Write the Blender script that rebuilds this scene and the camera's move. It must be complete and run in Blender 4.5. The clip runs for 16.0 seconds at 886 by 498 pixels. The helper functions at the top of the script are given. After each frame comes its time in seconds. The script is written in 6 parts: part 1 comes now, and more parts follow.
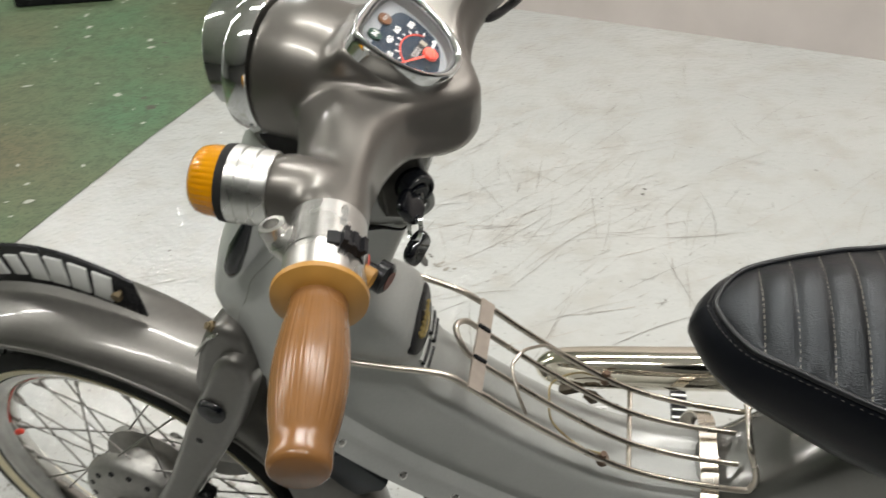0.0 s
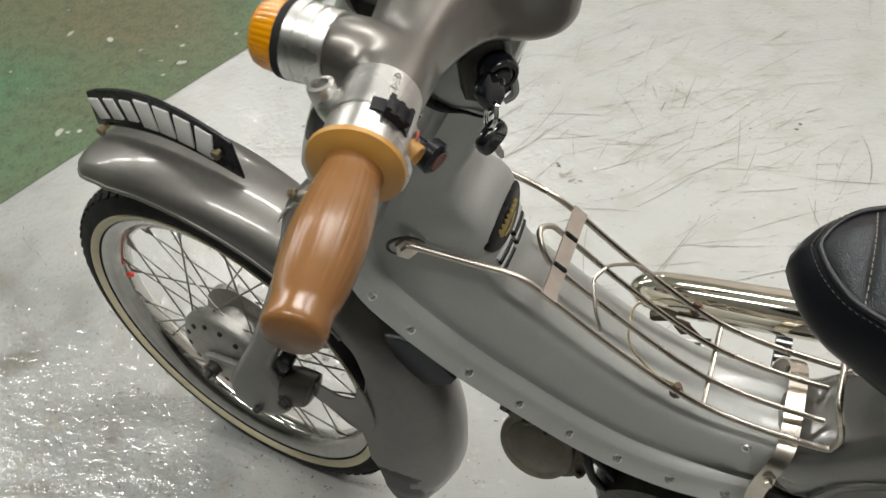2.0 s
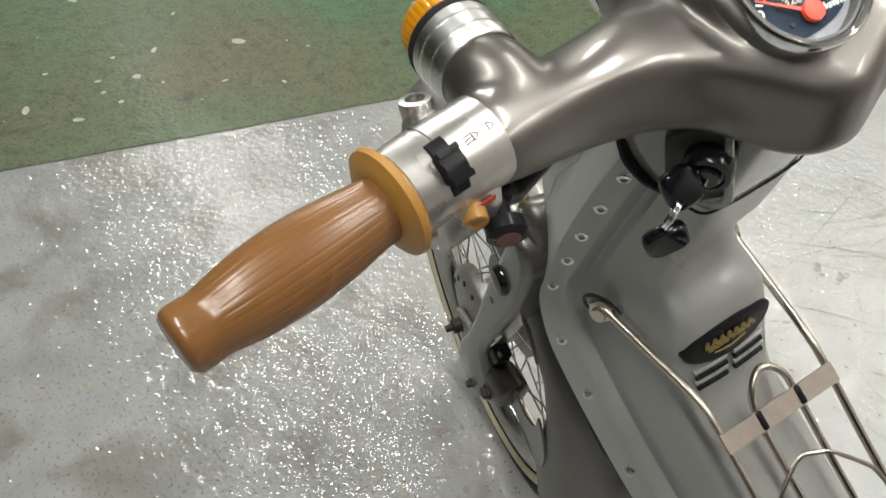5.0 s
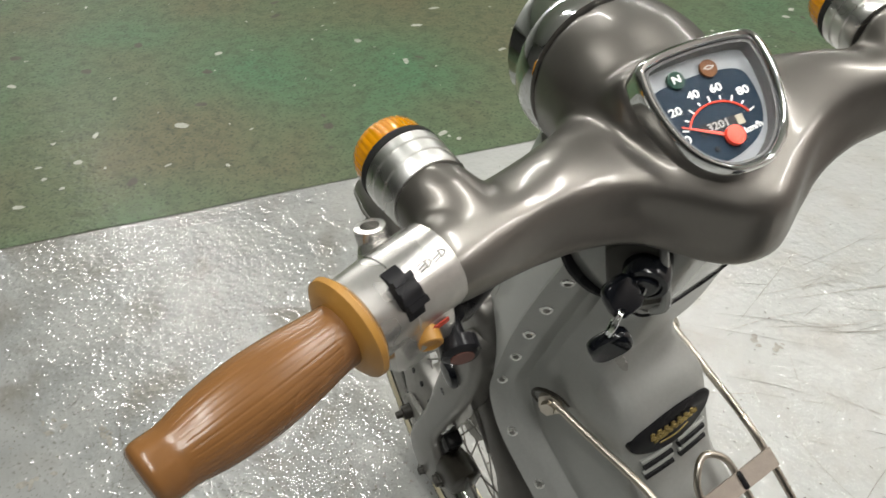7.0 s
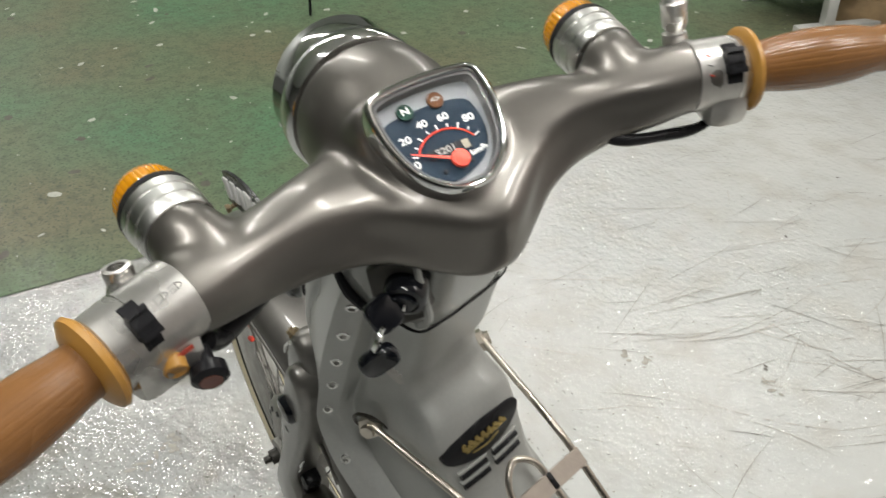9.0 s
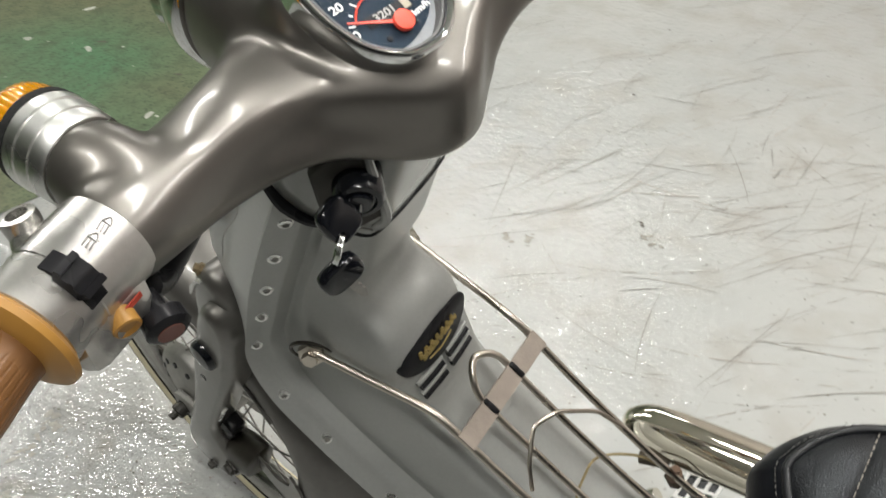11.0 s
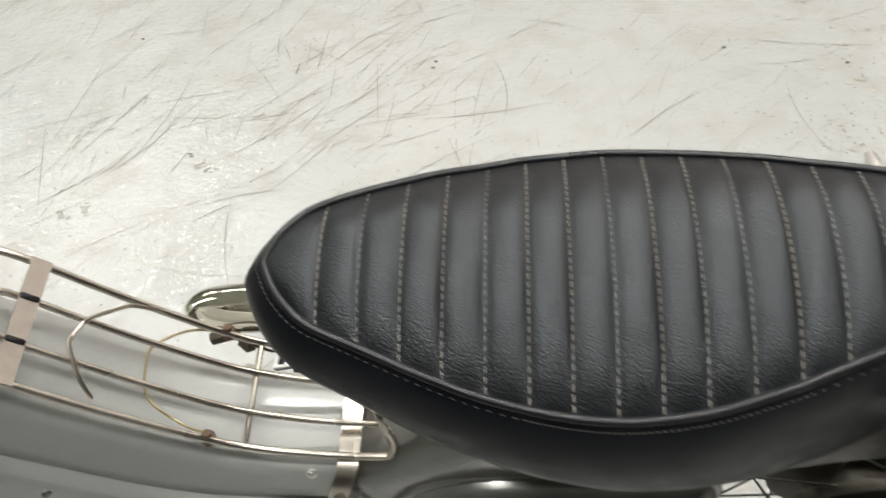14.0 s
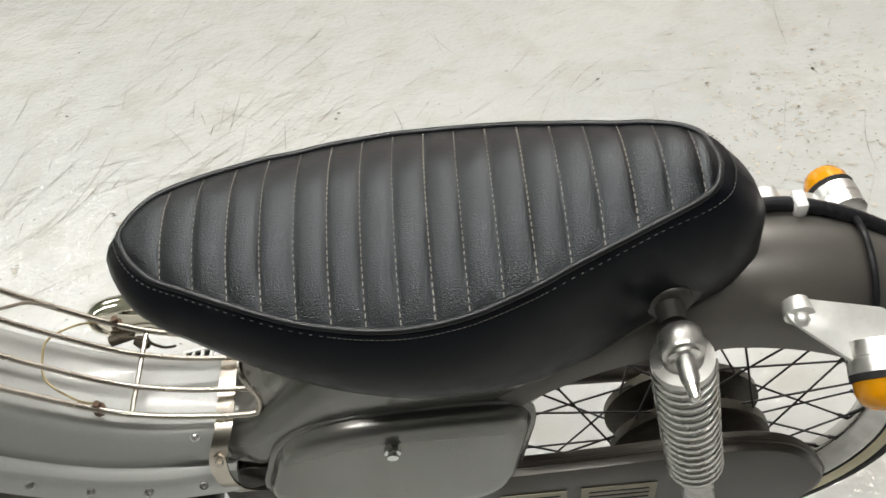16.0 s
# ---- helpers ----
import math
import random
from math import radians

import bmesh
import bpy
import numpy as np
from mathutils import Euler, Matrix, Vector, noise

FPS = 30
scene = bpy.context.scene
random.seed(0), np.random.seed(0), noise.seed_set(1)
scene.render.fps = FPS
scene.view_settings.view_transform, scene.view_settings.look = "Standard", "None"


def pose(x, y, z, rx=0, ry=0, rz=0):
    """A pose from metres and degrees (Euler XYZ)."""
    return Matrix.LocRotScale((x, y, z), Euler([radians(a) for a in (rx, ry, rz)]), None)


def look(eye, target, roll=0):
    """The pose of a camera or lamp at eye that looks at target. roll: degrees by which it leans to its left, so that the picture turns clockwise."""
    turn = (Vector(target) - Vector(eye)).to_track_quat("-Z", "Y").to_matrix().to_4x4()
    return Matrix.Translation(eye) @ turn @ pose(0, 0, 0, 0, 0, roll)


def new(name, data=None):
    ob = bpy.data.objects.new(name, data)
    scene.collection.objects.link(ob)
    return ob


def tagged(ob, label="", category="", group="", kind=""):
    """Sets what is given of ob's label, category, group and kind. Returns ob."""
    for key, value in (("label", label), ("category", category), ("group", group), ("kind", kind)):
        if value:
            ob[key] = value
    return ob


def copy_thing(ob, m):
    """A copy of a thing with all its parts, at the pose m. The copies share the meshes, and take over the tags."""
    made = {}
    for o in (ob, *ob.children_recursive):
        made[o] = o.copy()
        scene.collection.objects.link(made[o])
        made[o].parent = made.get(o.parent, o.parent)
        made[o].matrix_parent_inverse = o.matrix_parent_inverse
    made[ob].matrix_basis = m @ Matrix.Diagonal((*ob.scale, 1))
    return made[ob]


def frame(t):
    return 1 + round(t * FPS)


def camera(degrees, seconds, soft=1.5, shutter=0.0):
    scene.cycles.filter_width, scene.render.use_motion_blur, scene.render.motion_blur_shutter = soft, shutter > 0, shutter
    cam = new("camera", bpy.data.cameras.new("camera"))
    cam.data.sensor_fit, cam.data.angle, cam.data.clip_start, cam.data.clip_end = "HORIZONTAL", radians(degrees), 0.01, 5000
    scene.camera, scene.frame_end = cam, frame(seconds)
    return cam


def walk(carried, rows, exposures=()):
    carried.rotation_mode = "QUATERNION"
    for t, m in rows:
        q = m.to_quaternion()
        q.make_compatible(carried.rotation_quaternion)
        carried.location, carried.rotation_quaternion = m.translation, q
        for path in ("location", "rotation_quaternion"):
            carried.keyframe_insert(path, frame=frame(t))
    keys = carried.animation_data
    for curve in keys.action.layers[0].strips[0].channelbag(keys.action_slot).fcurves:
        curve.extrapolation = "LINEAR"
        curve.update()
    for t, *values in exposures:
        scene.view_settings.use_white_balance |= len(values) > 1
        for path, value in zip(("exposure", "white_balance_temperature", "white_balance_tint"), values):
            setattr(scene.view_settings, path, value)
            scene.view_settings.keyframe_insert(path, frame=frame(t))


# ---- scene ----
cam = camera(52.0, 16.0, shutter=0.5)
PATH = [
    (0, (0.064, -0.652, 1.214), (-0.294, 0.939, 0.057), -4.4),
    (0.5, (0.088, -0.663, 1.205), (-0.429, 0.886, 0.051), -5.3),
    (1, (0.102, -0.673, 1.2), (-0.474, 0.842, 0.028), -5.6),
    (1.5, (0.107, -0.669, 1.196), (-0.496, 0.788, -0.034), -5.3),
    (2, (0.113, -0.621, 1.181), (-0.526, 0.761, -0.115), -3.9),
    (2.5, (0.128, -0.532, 1.153), (-0.596, 0.738, -0.212), -2.3),
    (3, (0.119, -0.478, 1.135), (-0.753, 0.641, -0.274), -1.4),
    (3.5, (0.129, -0.461, 1.135), (-0.899, 0.512, -0.277), -0.5),
    (4, (0.169, -0.423, 1.144), (-0.992, 0.407, -0.257), 0.5),
    (4.2, (0.178, -0.412, 1.145), (-1.027, 0.37, -0.244), 0.4),
    (6.3, (0.208, -0.435, 1.189), (-1.151, 0.358, -0.046), 0.8),
    (6.5, (0.199, -0.43, 1.189), (-1.148, 0.393, -0.039), 0.8),
    (7, (0.196, -0.424, 1.194), (-1.125, 0.471, -0.011), 0.8),
    (7.5, (0.207, -0.421, 1.2), (-1.09, 0.539, 0.019), 0.8),
    (8, (0.225, -0.411, 1.203), (-1.06, 0.595, 0.046), 0.4),
    (8.5, (0.251, -0.387, 1.209), (-1.026, 0.655, 0.076), -0.1),
    (9, (0.285, -0.372, 1.208), (-0.978, 0.699, 0.086), -0.5),
    (9.2, (0.298, -0.371, 1.206), (-0.955, 0.711, 0.083), -0.6),
    (11.3, (0.179, -0.394, 1.149), (-0.653, 0.853, -0.175), -3.2),
    (11.5, (0.172, -0.401, 1.145), (-0.598, 0.863, -0.201), -3.3),
    (12, (0.167, -0.406, 1.128), (-0.434, 0.903, -0.26), -3.6),
    (12.5, (0.182, -0.392, 1.111), (-0.264, 0.953, -0.301), -3.8),
    (13, (0.209, -0.372, 1.116), (-0.106, 1.001, -0.303), -3.8),
    (13.5, (0.259, -0.379, 1.121), (0.035, 1.018, -0.293), -4.4),
    (14, (0.33, -0.427, 1.126), (0.162, 0.992, -0.273), -4.9),
    (14.5, (0.391, -0.491, 1.138), (0.249, 0.954, -0.238), -5.7),
    (15, (0.427, -0.547, 1.145), (0.299, 0.924, -0.205), -6.4),
    (15.5, (0.45, -0.581, 1.149), (0.337, 0.92, -0.167), -6.9),
    (16, (0.46, -0.601, 1.155), (0.375, 0.925, -0.135), -7.6),
]
walk(cam, [(t, look(eye, target, roll)) for t, eye, target, roll in PATH], [(0, -0.30), (4.0, -0.40), (9.2, -0.42), (11.5, -0.38), (13.0, -0.23), (14.0, -0.14), (16.0, -0.08)])

# ---- light ----
world = bpy.data.worlds.new("world")
scene.world = world
world.use_nodes = True
world.node_tree.nodes["Background"].inputs[0].default_value = (0.8, 0.85, 0.9, 1)
world.node_tree.nodes["Background"].inputs[1].default_value = 0.05
scene.view_settings.exposure = 0.0


# ---- materials ----
def mat(name, color, rough=0.5, metal=0.0, scale=40.0, vary=0.15, bump=0.0, bscale=None, coat=0.0, rvary=0.1, detail=6.0):
    """A surface with colour and gloss that vary at two scales, and fine relief. scale: features a metre."""
    m = bpy.data.materials.new(name)
    m.use_nodes = True
    nt = m.node_tree
    b = nt.nodes["Principled BSDF"]
    co = nt.nodes.new("ShaderNodeTexCoord")
    n1 = nt.nodes.new("ShaderNodeTexNoise")
    n1.inputs["Scale"].default_value, n1.inputs["Detail"].default_value = scale, detail
    n2 = nt.nodes.new("ShaderNodeTexNoise")
    n2.inputs["Scale"].default_value, n2.inputs["Detail"].default_value = scale / 9, 3.0
    nt.links.new(co.outputs["Object"], n1.inputs["Vector"])
    nt.links.new(co.outputs["Object"], n2.inputs["Vector"])
    add = nt.nodes.new("ShaderNodeMath")
    add.operation = "ADD"
    nt.links.new(n1.outputs["Fac"], add.inputs[0])
    nt.links.new(n2.outputs["Fac"], add.inputs[1])
    ramp = nt.nodes.new("ShaderNodeMapRange")
    ramp.inputs[1].default_value, ramp.inputs[2].default_value = 0.6, 1.4
    ramp.inputs[3].default_value, ramp.inputs[4].default_value = 1 - vary, 1 + vary
    nt.links.new(add.outputs[0], ramp.inputs[0])
    mul = nt.nodes.new("ShaderNodeVectorMath")
    mul.operation = "SCALE"
    mul.inputs[0].default_value = color
    nt.links.new(ramp.outputs[0], mul.inputs["Scale"])
    nt.links.new(mul.outputs[0], b.inputs["Base Color"])
    rr = nt.nodes.new("ShaderNodeMapRange")
    rr.inputs[1].default_value, rr.inputs[2].default_value = 0.3, 0.7
    rr.inputs[3].default_value, rr.inputs[4].default_value = max(0.02, rough - rvary), min(1, rough + rvary)
    nt.links.new(n2.outputs["Fac"], rr.inputs[0])
    nt.links.new(rr.outputs[0], b.inputs["Roughness"])
    b.inputs["Metallic"].default_value = metal
    b.inputs["Coat Weight"].default_value = coat
    b.inputs["Coat Roughness"].default_value = 0.08
    if bump:
        n3 = nt.nodes.new("ShaderNodeTexNoise")
        n3.inputs["Scale"].default_value, n3.inputs["Detail"].default_value = bscale or scale * 4, 4.0
        nt.links.new(co.outputs["Object"], n3.inputs["Vector"])
        bp = nt.nodes.new("ShaderNodeBump")
        bp.inputs["Strength"].default_value, bp.inputs["Distance"].default_value = bump, 0.002
        nt.links.new(n3.outputs["Fac"], bp.inputs["Height"])
        nt.links.new(bp.outputs[0], b.inputs["Normal"])
    return m


PAINT = mat("warm_grey_metallic_paint", (0.166, 0.155, 0.141), 0.37, 0.80, 260, 0.03, coat=0.35, rvary=0.004)
SHELL = mat("satin_grey_plastic_paint", (0.375, 0.382, 0.366), 0.38, 0.12, 300, 0.06, bump=0.02, bscale=900, coat=0.2, rvary=0.05)
FORKPAINT = mat("grey_metallic_fork_paint", (0.160, 0.153, 0.142), 0.40, 0.70, 120, 0.10, coat=0.5, rvary=0.03)
STEEL = mat("stainless_steel", (0.62, 0.57, 0.5), 0.28, 1.0, 80, 0.15)
CHROME = mat("chrome", (0.82, 0.83, 0.83), 0.06, 1.0, 30, 0.05, rvary=0.03)
NICKEL = mat("warm_chrome", (0.80, 0.76, 0.66), 0.08, 1.0, 25, 0.06, rvary=0.04)
RIMCHROME = mat("dulled_chrome", (0.52, 0.51, 0.49), 0.13, 1.0, 60, 0.2, rvary=0.08)
ALU = mat("machined_aluminium", (0.80, 0.80, 0.78), 0.3, 1.0, 200, 0.08, bump=0.03)
CAST = mat("cast_aluminium", (0.42, 0.41, 0.39), 0.5, 0.9, 120, 0.2, bump=0.2, bscale=500)
SATIN = mat("satin_cast_alloy", (0.54, 0.53, 0.51), 0.30, 0.9, 150, 0.12, bump=0.05, bscale=600)
LEATHER = mat("black_grained_vinyl", (0.0032, 0.0033, 0.0042), 0.32, 0.0, 300, 0.2, bump=0.30, bscale=1150, rvary=0.03)
SKIRT = mat("black_smooth_vinyl", (0.004, 0.0048, 0.0072), 0.38, 0.0, 300, 0.2, bump=0.08, bscale=700)
THREAD = mat("beige_thread", (0.36, 0.33, 0.285), 0.8, 0, 900, 0.2)
RUBBER = mat("black_rubber", (0.018, 0.018, 0.018), 0.7, 0, 200, 0.25, bump=0.2)
BLACK = mat("black_plastic", (0.014, 0.014, 0.016), 0.3, 0, 200, 0.15, bump=0.05)
WHITEWALL = mat("cream_whitewall_rubber", (0.78, 0.71, 0.50), 0.6, 0, 60, 0.12)
TAN = mat("tan_rubber_grip", (0.225, 0.104, 0.035), 0.27, 0, 60, 0.12, bump=0.03, rvary=0.08)
HONEY = mat("honey_rubber", (0.46, 0.235, 0.05), 0.4, 0, 80, 0.1)
GREYFRAME = mat("dark_grey_frame_paint", (0.118, 0.111, 0.100), 0.38, 0.45, 260, 0.05, coat=0.12, rvary=0.004)
TANSTRAP = mat("beige_strap", (0.40, 0.34, 0.29), 0.55, 0, 100, 0.15, bump=0.1)
RED = mat("red_plastic", (0.75, 0.06, 0.03), 0.4, 0, 100, 0.05)
WHITE = mat("white_print", (0.8, 0.8, 0.78), 0.5, 0, 100, 0.05)
NAVY = mat("dark_blue_dial", (0.012, 0.024, 0.040), 0.6, 0, 100, 0.1)
DIALGREY = mat("pale_dial", (0.28, 0.295, 0.31), 0.5, 0, 100, 0.05)
GOLD = mat("gold_print", (0.40, 0.31, 0.12), 0.42, 0.8, 100, 0.15)
STICKER = mat("cream_sticker", (0.32, 0.29, 0.22), 0.5, 0, 60, 0.1)
SPOKE = mat("dull_spoke_steel", (0.35, 0.34, 0.32), 0.4, 0.9, 100, 0.2)
DARKSPOKE = mat("dark_spoke_steel", (0.05, 0.05, 0.05), 0.4, 0.6, 100, 0.2)

COVERPAINT = mat("grey_metal_cover_paint", (0.215, 0.213, 0.202), 0.24, 0.6, 260, 0.05, coat=0.5, rvary=0.02)
PALEALU = mat("pale_brushed_alloy", (0.76, 0.76, 0.73), 0.38, 0.65, 180, 0.08, bump=0.04)
PIPING = mat("glossy_black_piping", (0.005, 0.006, 0.008), 0.36, 0.0, 200, 0.1)
# paler shell paint, lightened further for the light the front panel catches
LITSHELL = mat("pale_lit_plastic_paint", (0.46, 0.47, 0.455), 0.35, 0.1, 300, 0.05, coat=0.2, rvary=0.04)
DARKBOSS = mat("dark_worn_steel", (0.055, 0.052, 0.046), 0.45, 0.5, 100, 0.2)
RUSTYBOLT = mat("rust_flecked_brass", (0.22, 0.17, 0.10), 0.45, 0.6, 300, 0.4, bump=0.2)
OLDHUB = mat("brown_tarnished_alloy", (0.085, 0.078, 0.062), 0.42, 0.5, 70, 0.4, bump=0.2, bscale=200)
FLAP = mat("dark_grey_flap_rubber", (0.024, 0.023, 0.021), 0.45, 0.0, 120, 0.2, bump=0.1)
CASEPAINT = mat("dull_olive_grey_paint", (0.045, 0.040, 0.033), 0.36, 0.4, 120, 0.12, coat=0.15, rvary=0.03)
KEYBLACK = mat("glossy_black_plastic", (0.006, 0.007, 0.010), 0.14, 0, 200, 0.15)
GLOSSGREY = mat("glossy_grey_plastic", (0.30, 0.305, 0.293), 0.18, 0.1, 200, 0.06, coat=0.5, rvary=0.03)
SPRING = mat("plated_spring_steel", (0.74, 0.73, 0.71), 0.27, 1.0, 150, 0.1)
PRINTRED = mat("red_print", (0.38, 0.05, 0.03), 0.5)
PALEPRINT = mat("worn_grey_print", (0.33, 0.33, 0.32), 0.5)
PRINTGREY = mat("grey_print", (0.12, 0.12, 0.12), 0.5)

for m_ in (SKIRT, BLACK, RUBBER, NAVY, DIALGREY):
    m_.node_tree.nodes["Principled BSDF"].inputs["Specular IOR Level"].default_value = {NAVY: 0.12, DIALGREY: 0.12, SKIRT: 0.22}.get(m_, 0.2)
LEATHER.node_tree.nodes["Principled BSDF"].inputs["Specular IOR Level"].default_value = 0.52
LEATHER.node_tree.nodes["Principled BSDF"].inputs["Specular Tint"].default_value = (0.88, 0.94, 1.0, 1)
# domed grain cells of the vinyl
for n_ in [n_ for n_ in LEATHER.node_tree.nodes if n_.type == "BUMP"]:
    grain_ = LEATHER.node_tree.nodes.new("ShaderNodeTexVoronoi")
    grain_.feature = "SMOOTH_F1"
    grain_.inputs["Scale"].default_value, grain_.inputs["Smoothness"].default_value = 800, 0.2
    LEATHER.node_tree.links.new(LEATHER.node_tree.nodes["Texture Coordinate"].outputs["Object"], grain_.inputs["Vector"])
    n_.invert = True
    n_.inputs["Strength"].default_value, n_.inputs["Distance"].default_value = 0.5, 0.0006
    LEATHER.node_tree.links.new(grain_.outputs["Distance"], n_.inputs["Height"])

AMBER = bpy.data.materials.new("amber_lens")
AMBER.use_nodes = True
b_ = AMBER.node_tree.nodes["Principled BSDF"]
b_.inputs["Base Color"].default_value = (1.0, 0.43, 0.002, 1)
b_.inputs["Roughness"].default_value = 0.10
b_.inputs["Transmission Weight"].default_value = 0.45
b_.inputs["IOR"].default_value = 1.42
b_.inputs["Coat Weight"].default_value = 0.6
GLASS = bpy.data.materials.new("clear_glass")
GLASS.use_nodes = True
g_ = GLASS.node_tree.nodes["Principled BSDF"]
g_.inputs["Base Color"].default_value = (1, 1, 1, 1)
g_.inputs["Roughness"].default_value = 0.02
g_.inputs["Transmission Weight"].default_value = 1.0
g_.inputs["IOR"].default_value = 1.16


# ---- mesh helpers ----
def part(name, bm, material, parent=None, label="", smooth=True, matrix=None):
    """Links a bmesh as one mesh object under its thing."""
    if matrix is not None:
        bm.transform(matrix)
    bmesh.ops.recalc_face_normals(bm, faces=bm.faces)
    me = bpy.data.meshes.new(name)
    bm.to_mesh(me)
    bm.free()
    for p in me.polygons:
        p.use_smooth = smooth
    me.materials.append(material)
    if smooth:
        me.set_sharp_from_angle(angle=radians(42))
    ob = new(name, me)
    if parent is not None:
        ob.parent = parent
    if label:
        ob["label"] = label
    return ob


def share(name, data, parent, m):
    ob = new(name, data)
    ob.parent = parent
    ob.matrix_local = m
    return ob


def smooth_line(pts, steps=8, closed=False):
    """Catmull-Rom through the points."""
    p = [Vector(v) for v in pts]
    n, out = len(p), []
    for i in range(n if closed else n - 1):
        a, b, c, d = (p[(i + k) % n] if closed else p[min(max(i + k, 0), n - 1)] for k in (-1, 0, 1, 2))
        for s in range(steps):
            t = s / steps
            out.append(0.5 * (2 * b + (c - a) * t + (2 * a - 5 * b + 4 * c - d) * t * t + (3 * b - a - 3 * c + d) * t ** 3))
    if not closed:
        out.append(p[-1])
    return out


def skin(bm, rings, cap=True, closed=False):
    vs = [[bm.verts.new(v) for v in r] for r in rings]
    n = len(vs[0])
    m = len(vs)
    for i in range(m if closed else m - 1):
        a, b = vs[i], vs[(i + 1) % m]
        for j in range(n):
            bm.faces.new((a[j], a[(j + 1) % n], b[(j + 1) % n], b[j]))
    if cap and not closed:
        bm.faces.new(vs[0])
        bm.faces.new(list(reversed(vs[-1])))
    return bm


def tube(pts, r, n=10, steps=6, closed=False, bm=None, raw=False):
    """A round rod through the points. r: a number, or one for each point."""
    bm = bm or bmesh.new()
    line = [Vector(p) for p in pts] if raw else smooth_line(pts, steps, closed)
    k = len(line)
    radii = r if isinstance(r, (list, tuple)) else None
    up, rings = None, []
    for i, p in enumerate(line):
        a, b = (line[(i - 1) % k], line[(i + 1) % k]) if closed else (line[max(i - 1, 0)], line[min(i + 1, k - 1)])
        d = (b - a).normalized()
        if up is None:
            up = d.orthogonal().normalized()
        up = (up - d * up.dot(d)).normalized()
        side = d.cross(up)
        if radii:
            f = i / (k - 1) * (len(radii) - 1)
            j = min(int(f), len(radii) - 2)
            rad = radii[j] * (1 - f + j) + radii[j + 1] * (f - j)
        else:
            rad = r
        rings.append([p + rad * (math.cos(q) * up + math.sin(q) * side) for q in (2 * math.pi * h / n for h in range(n))])
    return skin(bm, rings, True, closed)


def frame_of(axis, up=(0, 0, 1)):
    d = Vector(axis).normalized()
    u = Vector(up)
    u = u - d * u.dot(d)
    if u.length < 1e-4:
        u = d.orthogonal()
    u.normalize()
    return d, u, d.cross(u)


def lathe(profile, origin, axis, n=32, bm=None, flute=None):
    """profile: (distance along the axis, radius) from end to end. flute: (count, depth, first, last) of grooves."""
    bm = bm or bmesh.new()
    d, u, w = frame_of(axis)
    o = Vector(origin)
    rings = []
    for i, (h, r) in enumerate(profile):
        ring = []
        for j in range(n):
            q = 2 * math.pi * j / n
            rr = r
            if flute and flute[2] <= h <= flute[3]:
                rr = r - flute[1] * max(0.0, math.cos(q * flute[0])) ** flute[4]
            ring.append(o + d * h + max(rr, 1e-5) * (math.cos(q) * u + math.sin(q) * w))
        rings.append(ring)
    return skin(bm, rings)


def ring(c, u, w, a, b, n=28, p=2.0):
    """A superellipse round c with half-axes a along u and b along w."""
    c, u, w = Vector(c), Vector(u), Vector(w)
    out = []
    for j in range(n):
        q = 2 * math.pi * j / n
        x, y = math.cos(q), math.sin(q)
        out.append(c + u * a * math.copysign(abs(x) ** (2 / p), x) + w * b * math.copysign(abs(y) ** (2 / p), y))
    return out


def slab(outline, thick, axis=(0, 1, 0), bevel=0.0, bm=None):
    """A plate: the outline (points in one plane) pushed along the axis by thick."""
    bm = bm or bmesh.new()
    a = Vector(axis).normalized() * thick
    lo = [bm.verts.new(v) for v in outline]
    hi = [bm.verts.new(Vector(v) + a) for v in outline]
    n = len(lo)
    bm.faces.new(lo)
    top = bm.faces.new(list(reversed(hi)))
    for j in range(n):
        bm.faces.new((lo[j], hi[j], hi[(j + 1) % n], lo[(j + 1) % n]))
    if bevel:
        es = [e for e in bm.edges if abs((e.verts[1].co - e.verts[0].co).normalized().dot(a.normalized())) < 0.5]
        bmesh.ops.bevel(bm, geom=es, offset=bevel, segments=3, affect="EDGES", profile=0.5, clamp_overlap=True)
    return bm


def block(c, size, bevel=0.002, rot=None, bm=None):
    """A box with rounded edges."""
    b2 = bmesh.new()
    bmesh.ops.create_cube(b2, size=1)
    bmesh.ops.scale(b2, vec=size, verts=b2.verts)
    if bevel:
        bmesh.ops.bevel(b2, geom=b2.edges[:], offset=bevel, segments=2, affect="EDGES", profile=0.5)
    m = Matrix.Translation(c) @ (rot or Matrix()).to_4x4()
    b2.transform(m)
    if bm is None:
        return b2
    me = bpy.data.meshes.new("t")
    b2.to_mesh(me)
    b2.free()
    bm.from_mesh(me)
    bpy.data.meshes.remove(me)
    return bm


def interp(xs, ys, x):
    return float(np.interp(x, xs, ys))


